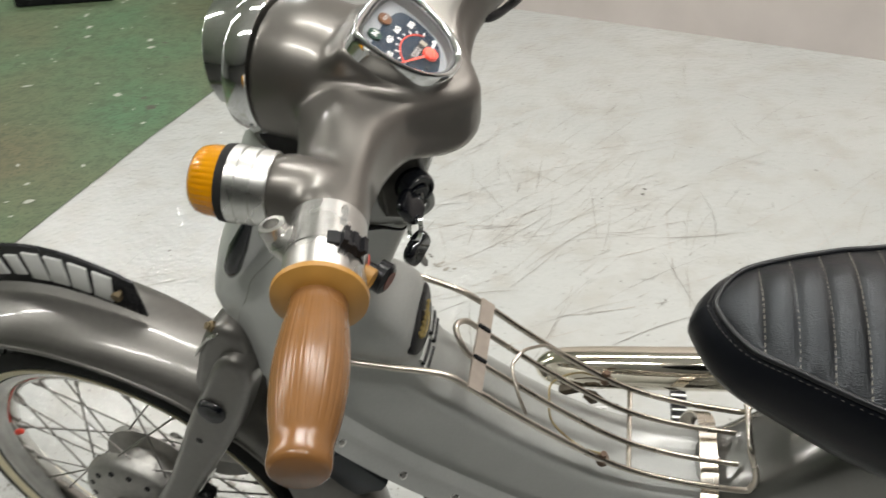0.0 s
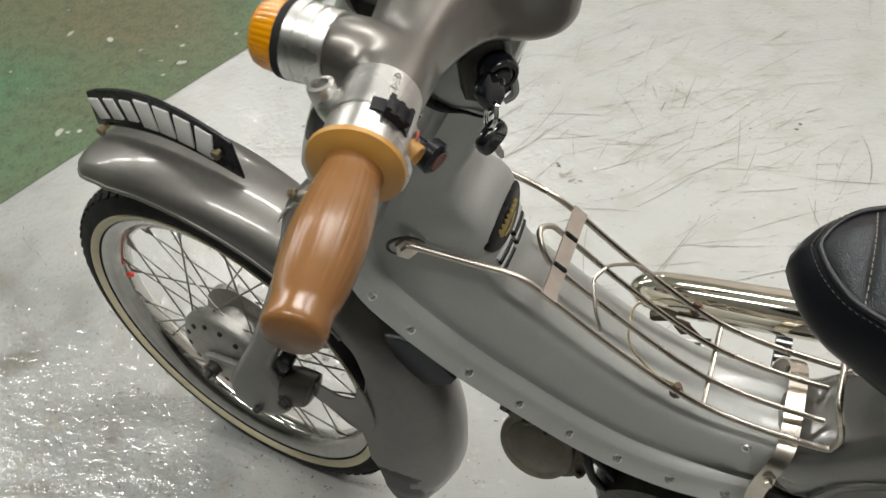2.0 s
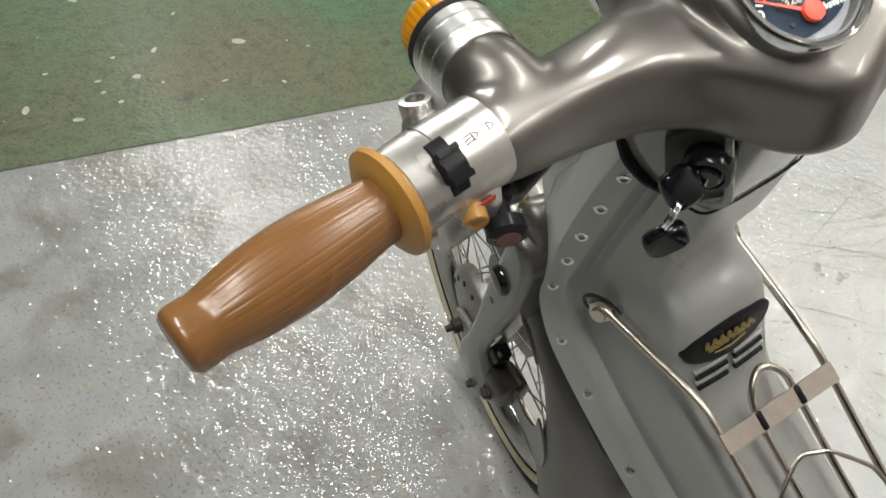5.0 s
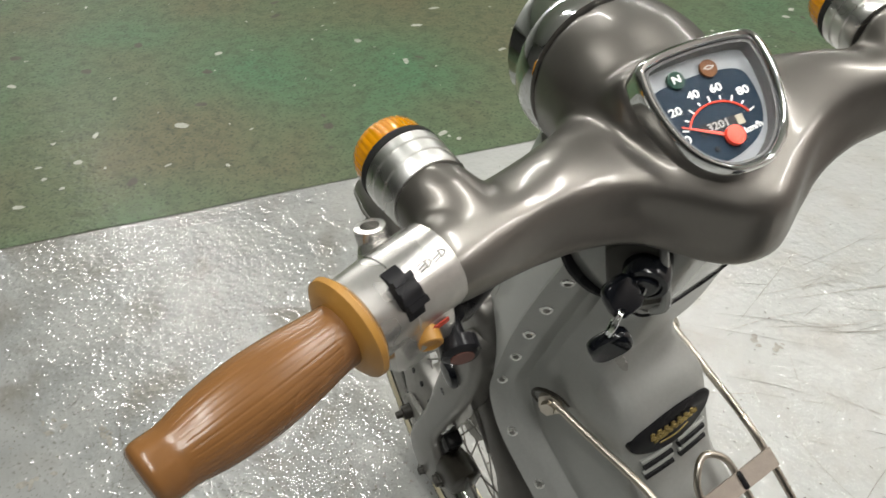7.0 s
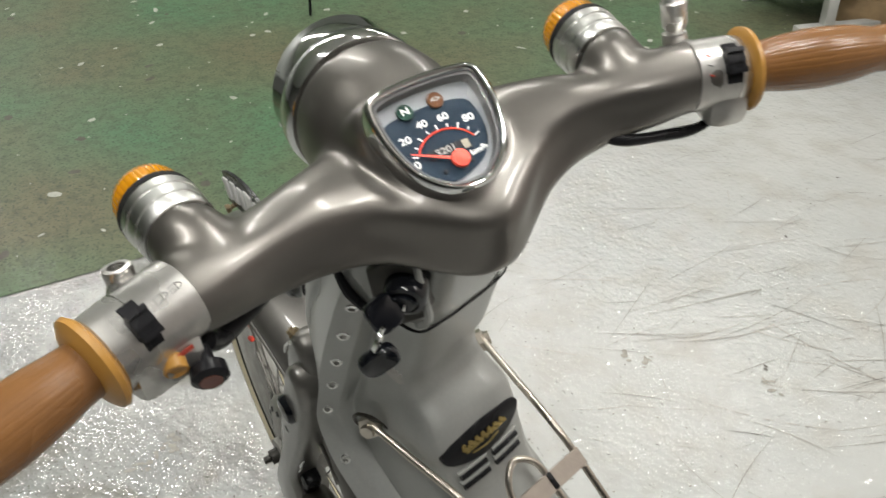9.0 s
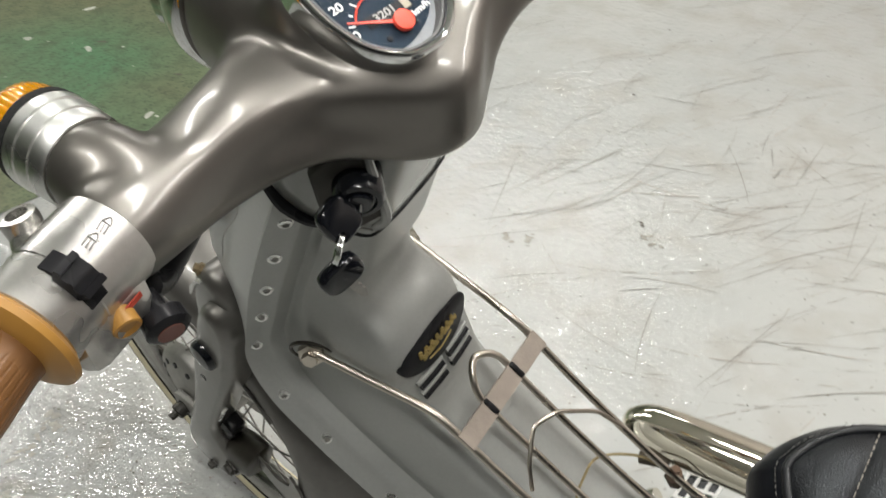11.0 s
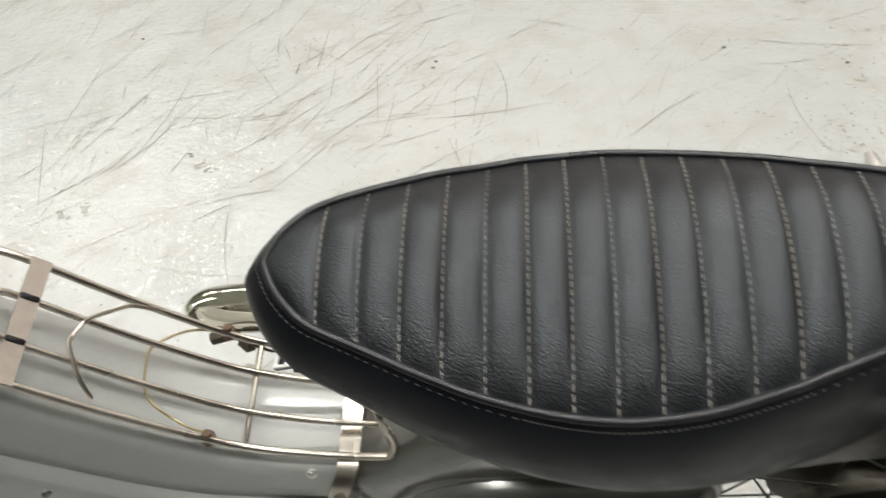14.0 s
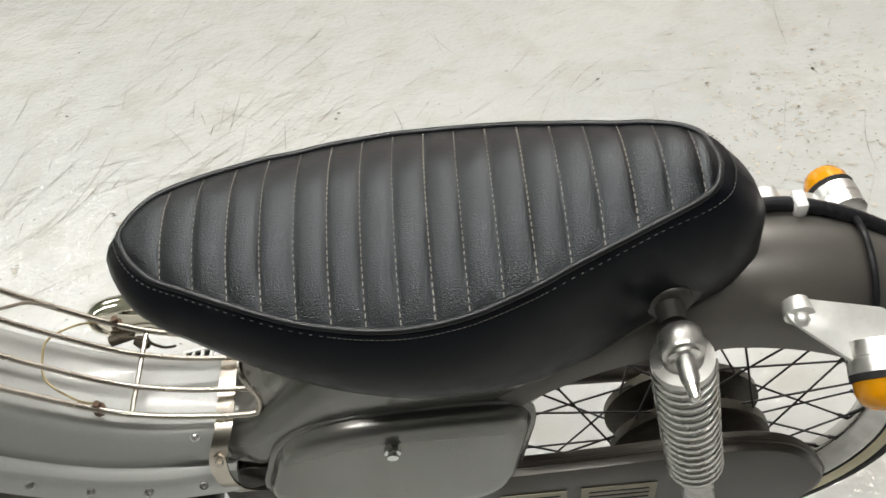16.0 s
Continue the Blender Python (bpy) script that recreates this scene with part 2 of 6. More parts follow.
# ---- the hall ----
def hall():
    rng = random.Random(4)
    co = [(-9, -7), (9, -7), (9, 9), (-9, 9)]
    # grey painted concrete
    m = bpy.data.materials.new("grey_floor_paint")
    m.use_nodes = True
    nt = m.node_tree
    b = nt.nodes["Principled BSDF"]
    tc = nt.nodes.new("ShaderNodeTexCoord")

    def noise_at(scale, detail=4.0, dist=0.0):
        n = nt.nodes.new("ShaderNodeTexNoise")
        n.inputs["Scale"].default_value, n.inputs["Detail"].default_value, n.inputs["Distortion"].default_value = scale, detail, dist
        nt.links.new(tc.outputs["Object"], n.inputs["Vector"])
        return n

    def steps(src, lo, hi, a=0.0, c=1.0):
        r = nt.nodes.new("ShaderNodeMapRange")
        r.inputs[1].default_value, r.inputs[2].default_value = lo, hi
        r.inputs[3].default_value, r.inputs[4].default_value = a, c
        nt.links.new(src, r.inputs[0])
        return r.outputs[0]

    def mix(fac, a, c):
        x = nt.nodes.new("ShaderNodeMix")
        x.data_type = "RGBA"
        nt.links.new(fac, x.inputs[0])
        for k, v in ((6, a), (7, c)):
            if isinstance(v, tuple):
                x.inputs[k].default_value = (*v, 1)
            else:
                nt.links.new(v, x.inputs[k])
        return x.outputs[2]

    big, mid, fine = noise_at(1.3, 5), noise_at(9, 6), noise_at(70, 3)
    col = mix(steps(big.outputs["Fac"], 0.35, 0.65), (0.47, 0.485, 0.475), (0.535, 0.54, 0.52))
    col = mix(steps(mid.outputs["Fac"], 0.48, 0.72, 0, 0.75), col, (0.435, 0.42, 0.385))
    col = mix(steps(fine.outputs["Fac"], 0.66, 0.74, 0, 0.55), col, (0.23, 0.22, 0.20))
    nt.links.new(col, b.inputs["Base Color"])
    # dimmer light beside the green paint put in as darker grey, with trodden dirt
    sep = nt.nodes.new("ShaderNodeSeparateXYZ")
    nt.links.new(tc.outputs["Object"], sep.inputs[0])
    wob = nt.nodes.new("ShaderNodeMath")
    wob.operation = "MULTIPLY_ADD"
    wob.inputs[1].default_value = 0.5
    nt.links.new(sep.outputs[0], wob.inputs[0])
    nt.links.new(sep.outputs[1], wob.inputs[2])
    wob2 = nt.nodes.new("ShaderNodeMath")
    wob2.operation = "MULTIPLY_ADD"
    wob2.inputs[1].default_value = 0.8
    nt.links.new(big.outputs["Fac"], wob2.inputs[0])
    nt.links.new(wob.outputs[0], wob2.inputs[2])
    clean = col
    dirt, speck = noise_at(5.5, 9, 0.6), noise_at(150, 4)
    dim_grey = mix(steps(mid.outputs["Fac"], 0.35, 0.65), (0.29, 0.30, 0.295), (0.37, 0.375, 0.365))
    dim_grey = mix(steps(dirt.outputs["Fac"], 0.50, 0.68, 0, 0.75), dim_grey, (0.17, 0.155, 0.125))
    dim_grey = mix(steps(speck.outputs["Fac"], 0.58, 0.68, 0, 0.6), dim_grey, (0.11, 0.10, 0.085))
    col = mix(steps(wob2.outputs[0], 0.5, 0.0, 0, 1), clean, dim_grey)
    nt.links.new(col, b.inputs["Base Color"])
    b.inputs["Roughness"].default_value = 0.45
    b.inputs["Specular IOR Level"].default_value = 0.25
    n4, n5 = noise_at(75, 1), noise_at(26, 1)
    h = nt.nodes.new("ShaderNodeMath")
    h.operation = "MULTIPLY_ADD"
    h.inputs[1].default_value = 0.75
    nt.links.new(n4.outputs["Fac"], h.inputs[0])
    nt.links.new(n5.outputs["Fac"], h.inputs[2])
    bp = nt.nodes.new("ShaderNodeBump")
    bp.inputs["Strength"].default_value, bp.inputs["Distance"].default_value = 1.0, 0.0038
    nt.links.new(h.outputs[0], bp.inputs["Height"])
    nt.links.new(bp.outputs[0], b.inputs["Coat Normal"])
    b.inputs["Coat Weight"].default_value, b.inputs["Coat Roughness"].default_value = 1.0, 0.065
    b.inputs["Coat IOR"].default_value = 1.58
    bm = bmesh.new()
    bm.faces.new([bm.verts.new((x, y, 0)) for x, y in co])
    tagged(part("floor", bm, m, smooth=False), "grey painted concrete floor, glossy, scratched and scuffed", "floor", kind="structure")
    # green painted part, a thin coat over the grey
    g = m.copy()
    g.name = "green_floor_paint"
    nt = g.node_tree
    mixes = [n for n in nt.nodes if n.bl_idname == "ShaderNodeMix"]
    gb = nt.nodes["Principled BSDF"]
    gb.inputs["Coat Weight"].default_value, gb.inputs["Roughness"].default_value = 0.04, 0.5
    nt.links.new(mixes[2].outputs[2], gb.inputs["Base Color"])
    for n in nt.nodes:
        if n.bl_idname == "ShaderNodeTexNoise" and abs(n.inputs["Scale"].default_value - 9) < 0.1:
            n.inputs["Scale"].default_value, n.inputs["Detail"].default_value = 22, 10
            n.inputs["Roughness"].default_value = 0.68
    ranges = [n for n in nt.nodes if n.bl_idname == "ShaderNodeMapRange"]
    ranges[1].inputs[1].default_value, ranges[1].inputs[2].default_value, ranges[1].inputs[4].default_value = 0.46, 0.66, 0.7
    ranges[2].inputs[1].default_value, ranges[2].inputs[2].default_value, ranges[2].inputs[4].default_value = 0.54, 0.66, 0.6
    for n in nt.nodes:
        if n.bl_idname == "ShaderNodeTexNoise" and abs(n.inputs["Scale"].default_value - 70) < 0.1:
            n.inputs["Scale"].default_value, n.inputs["Detail"].default_value = 120, 5
    nt.links.new([n for n in nt.nodes if n.bl_idname == "ShaderNodeBump"][0].outputs[0], gb.inputs["Normal"])
    [n for n in nt.nodes if n.bl_idname == "ShaderNodeBump"][0].inputs["Strength"].default_value = 0.35
    mixes[0].inputs[6].default_value, mixes[0].inputs[7].default_value = (0.098, 0.195, 0.105, 1), (0.155, 0.150, 0.088, 1)
    mixes[1].inputs[7].default_value = (0.070, 0.085, 0.052, 1)
    mixes[2].inputs[7].default_value = (0.03, 0.04, 0.03, 1)
    bm = bmesh.new()
    edge = []
    for i in range(121):
        y = -7 + 16 * i / 120
        edge.append((-1.56 + 0.2 * y + 0.012 * noise.noise((0.3, y * 3, 0)), y, 0.002))
    bm.faces.new([bm.verts.new(v) for v in [(-9, -7, 0.002), *edge, (-9, 9, 0.002)]])
    tagged(part("floor_green", bm, g, smooth=False), "worn green painted floor area with chipped white flecks", "floor", kind="structure")
    plaster = mat("pink_white_plaster", (0.66, 0.60, 0.57), 0.7, 0, 6, 0.10, bump=0.25, bscale=60)
    # unseen walls and ceiling added to close the hall, pale to brighten reflections
    pale = mat("unseen_wall_pale", (0.62, 0.63, 0.62), 0.7, 0, 4, 0.12, bump=0.2, bscale=50)
    ceil = mat("ceiling_paint", (0.74, 0.74, 0.73), 0.8, 0, 3, 0.1, bump=0.1)

    def wall(name, a, c, h, material, label, t=0.15):
        a, c = Vector((*a, 0)), Vector((*c, 0))
        n = (c - a).cross(Vector((0, 0, 1))).normalized() * t
        bm = slab([a, c, c + Vector((0, 0, h)), a + Vector((0, 0, h))], t, -n)
        tagged(part(name, bm, material, smooth=False), label, "wall", kind="structure")

    wall("wall_north", (-0.95, 2.74), (9, -0.74), 3.4, plaster, "pinkish white plastered wall with stains at its foot")
    wall("wall_far", (-9, 9), (-0.8, 9), 3.4, pale, "unseen white wall, added to close the hall")
    wall("wall_end", (-0.8, 9), (-0.8, 2.85), 3.4, pale, "unseen white wall, added to return from the corner")
    wall("wall_west", (-9, -7), (-9, 9), 3.4, pale, "unseen white wall, added to close the hall")
    # south and east walls are unseen additions, dark so that reflections stay dark
    dark = mat("unseen_wall_dark", (0.16, 0.16, 0.155), 0.7, 0, 4, 0.15, bump=0.2, bscale=50)
    wall("wall_south", (9, -7), (-9, -7), 3.4, dark, "unseen dark grey wall, added to keep reflections dark")
    wall("wall_east", (9, -0.6), (9, -7), 3.4, dark, "unseen dark grey wall, added to keep reflections dark")
    bm = slab([(-9, -7, 3.4), (9, -7, 3.4), (9, 9, 3.4), (-9, 9, 3.4)], 0.15, (0, 0, 1))
    tagged(part("ceiling", bm, ceil, smooth=False), "unseen white ceiling, added to close the hall", "ceiling", kind="structure")
    marks(rng)
    clutter()


def fleck(bm, c, size, stretch, turn, rng, z):
    n = rng.randint(6, 9)
    vs = []
    for i in range(n):
        q = 2 * math.pi * i / n
        r = size * rng.uniform(0.55, 1.0)
        x, y = r * math.cos(q) * stretch, r * math.sin(q) / stretch
        vs.append(bm.verts.new((c[0] + x * math.cos(turn) - y * math.sin(turn), c[1] + x * math.sin(turn) + y * math.cos(turn), z)))
    bm.faces.new(vs)


def marks(rng):
    """Scratches, dark chips and pale flecks of paint on the floor."""
    for tone, count, mean in ((0.29, 110, 1.2), (0.36, 200, 1.0), (0.22, 22, 1.25)):
        bm = bmesh.new()
        for i in range(count):
            if rng.random() < 0.6:
                c = Vector((rng.gauss(-0.18, 0.34), rng.gauss(1.15, 0.32), 0))
            else:
                c = Vector((rng.uniform(-1.2, 1.6), rng.uniform(0.5, 2.1), 0))
            if c.x < -1.2:
                continue
            a = rng.gauss(mean, 0.45)
            length, bend, w = rng.choice((0.03, 0.05, 0.08, 0.13, 0.22, 0.30)) * rng.uniform(0.7, 1.2), rng.gauss(0, 1.2), rng.uniform(0.0004, 0.0009)
            prev, n = None, 9
            for k in range(n):
                t = k / (n - 1)
                q = a + bend * length * (t - 0.5)
                d = Vector((math.cos(q), math.sin(q), 0))
                c = c + d * length / n
                ww = w * (0.25 + math.sin(math.pi * t)) * rng.uniform(0.7, 1.2)
                s1, s2 = (bm.verts.new((c.x - d.y * k2, c.y + d.x * k2, 0.0012)) for k2 in (-ww, ww))
                if prev:
                    bm.faces.new((prev[0], s1, s2, prev[1]))
                prev = (s1, s2)
        m = mat("scratch_dirt", (tone, tone * 0.95, tone * 0.85), 0.6, 0, 60, 0.3)
        tagged(part("floor_scratches", bm, m, smooth=False), "thin dark curved scratches in the floor paint", "scratches", kind="stuff")
    # long gentle arcs, broken along their run
    for tone, w0, count in ((0.35, 0.0006, 45), (0.42, 0.0009, 50)):
        bm = bmesh.new()
        for i in range(count):
            c = Vector((rng.uniform(-0.95, 0.85), rng.uniform(0.55, 1.75), 0))
            a, length, bend = rng.gauss(0.80, 0.42), rng.uniform(0.10, 0.42), rng.gauss(0, 1.6)
            n, prev = int(length / 0.008), None
            hush = [rng.uniform(0.08, 0.5), rng.uniform(0.5, 0.95)]
            for k in range(n):
                t = k / (n - 1)
                q = a + bend * length * (t - 0.5) + rng.gauss(0, 0.02)
                d = Vector((math.cos(q), math.sin(q), 0))
                c = c + d * length / n
                ww = w0 * (0.35 + math.sin(math.pi * t)) * rng.uniform(0.4, 1.2)
                pair = [bm.verts.new((c.x - d.y * k2, c.y + d.x * k2, 0.0011)) for k2 in (-ww, ww)]
                if prev and min(abs(t - h) for h in hush) > 0.035 and rng.random() > 0.07:
                    bm.faces.new((prev[0], pair[0], pair[1], prev[1]))
                prev = pair
        tagged(part("floor_scratches", bm, mat("faint_scratch_dirt", (tone, tone * 0.93, tone * 0.84), 0.6, 0, 60, 0.3), smooth=False), "long faint broken scratches in the floor paint", "scratches", kind="stuff")
    # trodden dirt beside the front wheel: specks, smears and hairline cracks
    bm = bmesh.new()
    for i in range(1500):
        x, y = rng.gauss(-0.72, 0.36), rng.gauss(-0.02, 0.38)
        if x > -1.5 + 0.2 * y:
            fleck(bm, (x, y), rng.choice((0.0006, 0.0008, 0.001, 0.0014, 0.002, 0.0027)), rng.uniform(1.0, 2.4), rng.uniform(0, 3), rng, 0.0018)
    for i in range(26):
        c, a = Vector((rng.gauss(-0.7, 0.3), rng.gauss(0.0, 0.35), 0)), rng.uniform(0, 3.1)
        for k in range(rng.randint(8, 26)):
            a += rng.gauss(0, 0.25)
            c = c + Vector((math.cos(a), math.sin(a), 0)) * 0.009
            if c.x > -1.5 + 0.2 * c.y and rng.random() > 0.2:
                fleck(bm, (c.x, c.y), rng.uniform(0.0012, 0.0024), 2.4, a, rng, 0.0019)
    tagged(part("floor_dirt", bm, mat("dark_trodden_dirt", (0.12, 0.108, 0.088), 0.6, 0, 60, 0.3), smooth=False), "dark dirt specks and hairline cracks in the floor paint", "dirt", kind="stuff")
    bm = bmesh.new()
    for i in range(34):
        x, y = rng.gauss(-0.75, 0.33), rng.gauss(-0.05, 0.36)
        if x > -1.45 + 0.2 * y:
            for k in range(5):
                fleck(bm, (x + rng.gauss(0, 0.012), y + rng.gauss(0, 0.012)), rng.uniform(0.004, 0.011), rng.uniform(0.7, 1.8), rng.uniform(0, 3), rng, 0.0008 + 0.00005 * k)
    tagged(part("floor_smears", bm, mat("brown_grey_smear", (0.31, 0.295, 0.26), 0.5, 0, 160, 0.35), smooth=False), "brown grey smears trodden into the floor", "smears", kind="stuff")
    bm = bmesh.new()
    for x, y in ((-0.962, 0.951), (0.139, 1.288), (-0.332, 0.984), (-0.639, 1.791), (-0.571, 1.436), (0.144, 1.313), (-0.337, 0.992), (0.781, 1.347)):
        fleck(bm, (x, y), 0.006, 1.2, rng.uniform(0, 3), rng, 0.0016)
    for i in range(150):
        fleck(bm, (rng.uniform(-1.2, 2.0), rng.uniform(-1.0, 2.2)), rng.choice((0.001, 0.0015, 0.002, 0.003)), rng.uniform(0.8, 1.4), rng.uniform(0, 3), rng, 0.0016)
    tagged(part("floor_chips", bm, mat("chip_dirt", (0.16, 0.15, 0.135), 0.6, 0, 60, 0.3), smooth=False), "small dark chips in the floor paint", "chips", kind="stuff")
    bm = bmesh.new()
    for i in range(900):
        x, y = rng.gauss(-0.75, 0.35), rng.gauss(0.0, 0.45)
        if x > -1.5 + 0.2 * y:
            fleck(bm, (x, y), rng.choice((0.001, 0.0012, 0.0016, 0.002, 0.003)), rng.uniform(0.8, 1.8), rng.uniform(0, 3), rng, 0.0014)
    for cx, cy, sx, sy, count in ((1.02, 1.02, 0.10, 0.16, 260), (1.25, 1.05, 0.2, 0.2, 160), (-0.35, 0.35, 0.25, 0.25, 260), (-0.6, 1.2, 0.3, 0.4, 120)):
        for i in range(count):
            fleck(bm, (rng.gauss(cx, sx), rng.gauss(cy, sy)), rng.choice((0.0008, 0.001, 0.0014, 0.002, 0.003)), rng.uniform(0.8, 1.8), rng.uniform(0, 3), rng, 0.0014)
    tagged(part("floor_grime", bm, mat("grey_grime", (0.25, 0.235, 0.20), 0.5, 0, 60, 0.3), smooth=False), "grey grime specks trodden into the floor paint", "grime", kind="stuff")
    for tone, count, sizes, spread in (((0.46, 0.43, 0.37), 420, (0.002, 0.003, 0.005, 0.008), 0.16), ((0.31, 0.27, 0.21), 220, (0.0008, 0.0012, 0.0018, 0.003), 0.15)):
        bm = bmesh.new()
        for i in range(count):
            fleck(bm, (rng.gauss(1.22, spread), rng.gauss(1.12, spread * 1.6)), rng.choice(sizes), rng.uniform(0.7, 1.8), rng.uniform(0, 3), rng, 0.0013 if tone[0] > 0.4 else 0.0017)
        tagged(part("floor_dust", bm, mat("brown_dust", tone, 0.7, 0, 60, 0.3), smooth=False), "brown dust and rust specks on the floor", "dust", kind="stuff")
    bm = bmesh.new()
    for i in range(420):
        x, y = rng.uniform(-4.2, -1.3), rng.uniform(-1.2, 3.4)
        if x < -1.63 + 0.2 * y:
            fleck(bm, (x, y), rng.choice((0.003, 0.004, 0.006, 0.009, 0.016)), rng.uniform(0.8, 1.7), rng.uniform(0, 3), rng, 0.0026)
    for x, y, r in ((-1.935, 0.178, 0.022), (-1.44, 1.128, 0.016), (-2.1, 1.481, 0.02)):
        fleck(bm, (x, y), r, 1.3, 0.5, rng, 0.0026)
    tagged(part("floor_flecks", bm, mat("pale_fleck", (0.46, 0.47, 0.41), 0.6, 0, 60, 0.3), smooth=False), "pale flecks where the green paint is chipped", "flecks", kind="stuff")
    bm = bmesh.new()
    for i in range(160):
        x, y = rng.uniform(-4.2, -1.3), rng.uniform(-1.2, 3.4)
        if x < -1.66 + 0.2 * y:
            fleck(bm, (x, y), rng.choice((0.004, 0.006, 0.012, 0.02)), rng.uniform(0.8, 1.9), rng.uniform(0, 3), rng, 0.0024)
    tagged(part("floor_stains", bm, mat("brown_stain", (0.085, 0.08, 0.06), 0.6, 0, 60, 0.3), smooth=False), "small brown stains on the green floor", "stains", kind="stuff")


def clutter():
    white = mat("white_steel_enamel", (0.62, 0.62, 0.60), 0.4, 0, 15, 0.12)
    wood = mat("raw_timber", (0.42, 0.29, 0.16), 0.7, 0, 30, 0.25, bump=0.2)
    st = new("steel_stand")
    tagged(st, "white enamelled steel stand on angle-iron feet", "stand")
    st.matrix_basis = pose(-1.28, 2.62, 0, 0, 0, 62)
    part("cabinet", block((0.45, 0.20, 0.48), (0.95, 0.42, 0.66), 0.01), white, st)
    for y in (0.0, 0.40):
        part("foot", slab([(0, y - 0.02, 0.0), (0.9, y - 0.02, 0.0), (0.9, y - 0.02, 0.035), (0, y - 0.02, 0.035)], 0.04, (0, 1, 0), 0.003), white, st)
        for x in (0.12, 0.8):
            part("leg", block((x, y, 0.10), (0.04, 0.04, 0.16), 0.003), white, st)
    bd = new("timber_block")
    tagged(bd, "rough sawn timber block on the floor", "timber")
    bd.matrix_basis = pose(-1.10, 3.02, 0, 0, 0, 20)
    part("board", block((0, 0, 0.05), (0.45, 0.22, 0.10), 0.004), wood, bd)
    pl = new("pallet")
    tagged(pl, "timber board on a dark frame", "pallet")
    pl.matrix_basis = pose(-2.15, 2.66, 0.004, 0, 0, 12)
    part("board", block((0, 0, 0.075), (0.40, 0.26, 0.02), 0.003), wood, pl)
    part("frame", block((0, 0, 0.032), (0.39, 0.25, 0.062), 0.003), BLACK, pl)
    sn = part("stone", lathe([(0, 0.01), (0.003, 0.03), (0.018, 0.034), (0.03, 0.022), (0.034, 0.004)], (-2.25, 2.22, 0.003), (0.1, 0.05, 1), 9), mat("grey_rubble", (0.12, 0.12, 0.11), 0.8, 0, 40, 0.3))
    tagged(sn, "small lump of grey rubble on the floor", "rubble")
    rd = part("thin_rod", tube([(-2.61, 1.43, 0.006), (-2.60, 1.46, 0.75)], 0.006, 8, 1), BLACK)
    tagged(rd, "thin black rod standing on the floor", "rod")


TUBES = [(0.04, 0.85), (-0.5, -1.05), (1.2, -1.05), (-2.8, 0.95), (-4.5, 0.95), (-6.2, 0.95), (-7.9, 0.95), (-2.0, 4.1), (-3.7, 4.1), (1.50, 1.50)]


def lamps():
    glow = bpy.data.materials.new("fluorescent_tube")
    glow.use_nodes = True
    e = glow.node_tree.nodes["Principled BSDF"]
    e.inputs["Emission Color"].default_value = (0.99, 0.975, 0.93, 1)
    e.inputs["Emission Strength"].default_value = 6.0
    tray = mat("white_lamp_tray", (0.75, 0.75, 0.73), 0.4, 0, 20, 0.05)
    first = None
    for x, y in TUBES:
        if first is None:
            first = new("ceiling_lamp")
            part("tray", block((0, 0, 0.06), (0.22, 1.5, 0.06), 0.008), tray, first)
            for sx in (-0.06, 0.06):
                part("tube", lathe([(-0.7, 0.010), (-0.69, 0.018), (0.69, 0.018), (0.7, 0.010)], (sx, 0, 0.0), (0, 1, 0), 14), glow, first, "glowing white fluorescent tube")
            lamp = bpy.data.lights.new("tube_light", "AREA")
            lamp.shape, lamp.size, lamp.size_y, lamp.energy, lamp.color = "RECTANGLE", 0.10, 1.36, LAMP, (0.99, 0.975, 0.93)
            new("tube_light", lamp).parent = first
            first.children[-1].location = (0, 0, -0.03)
            tagged(first, "twin fluorescent ceiling lamp in a white tray", "lamp", "ceiling lamps")
            first.matrix_basis = pose(x, y, 3.3, 0, 0, 90)
        else:
            copy_thing(first, pose(x, y, 3.3, 0, 0, 90))


LAMP = 41.0
hall()
lamps()

# ---- the moped ----
# upright frame: x to the rear, z up; the whole machine leans on its side stand
LEAN = pose(0, 0.1275, 0, 0, 0, 0.43) @ pose(0, 0, 0, 11)
STEERPOINT = Vector((-0.141, 0.004, 0.97))
RAKE = radians(26.5)
STEER = Matrix.Translation(STEERPOINT) @ Matrix.Rotation(radians(-10.5), 4, Vector((math.sin(RAKE), 0, math.cos(RAKE)))) @ Matrix.Translation(-STEERPOINT)
moped = new("moped")
moped.matrix_basis = LEAN
tagged(moped, "grey step-through moped leaning on its side stand, tan grips", "moped")
CY = 0.004
FA = Vector((-0.535, CY, 0.272))
RA = Vector((0.68, CY, 0.272))


def torus_section(center, prof, n=96):
    """A ring round the y axis through center; prof: closed list of (radius, y)."""
    bm = bmesh.new()
    rings = []
    for i in range(n):
        q = 2 * math.pi * i / n
        rings.append([Vector(center) + Vector((r * math.cos(q), y, r * math.sin(q))) for r, y in prof])
    return skin(bm, rings, closed=True)


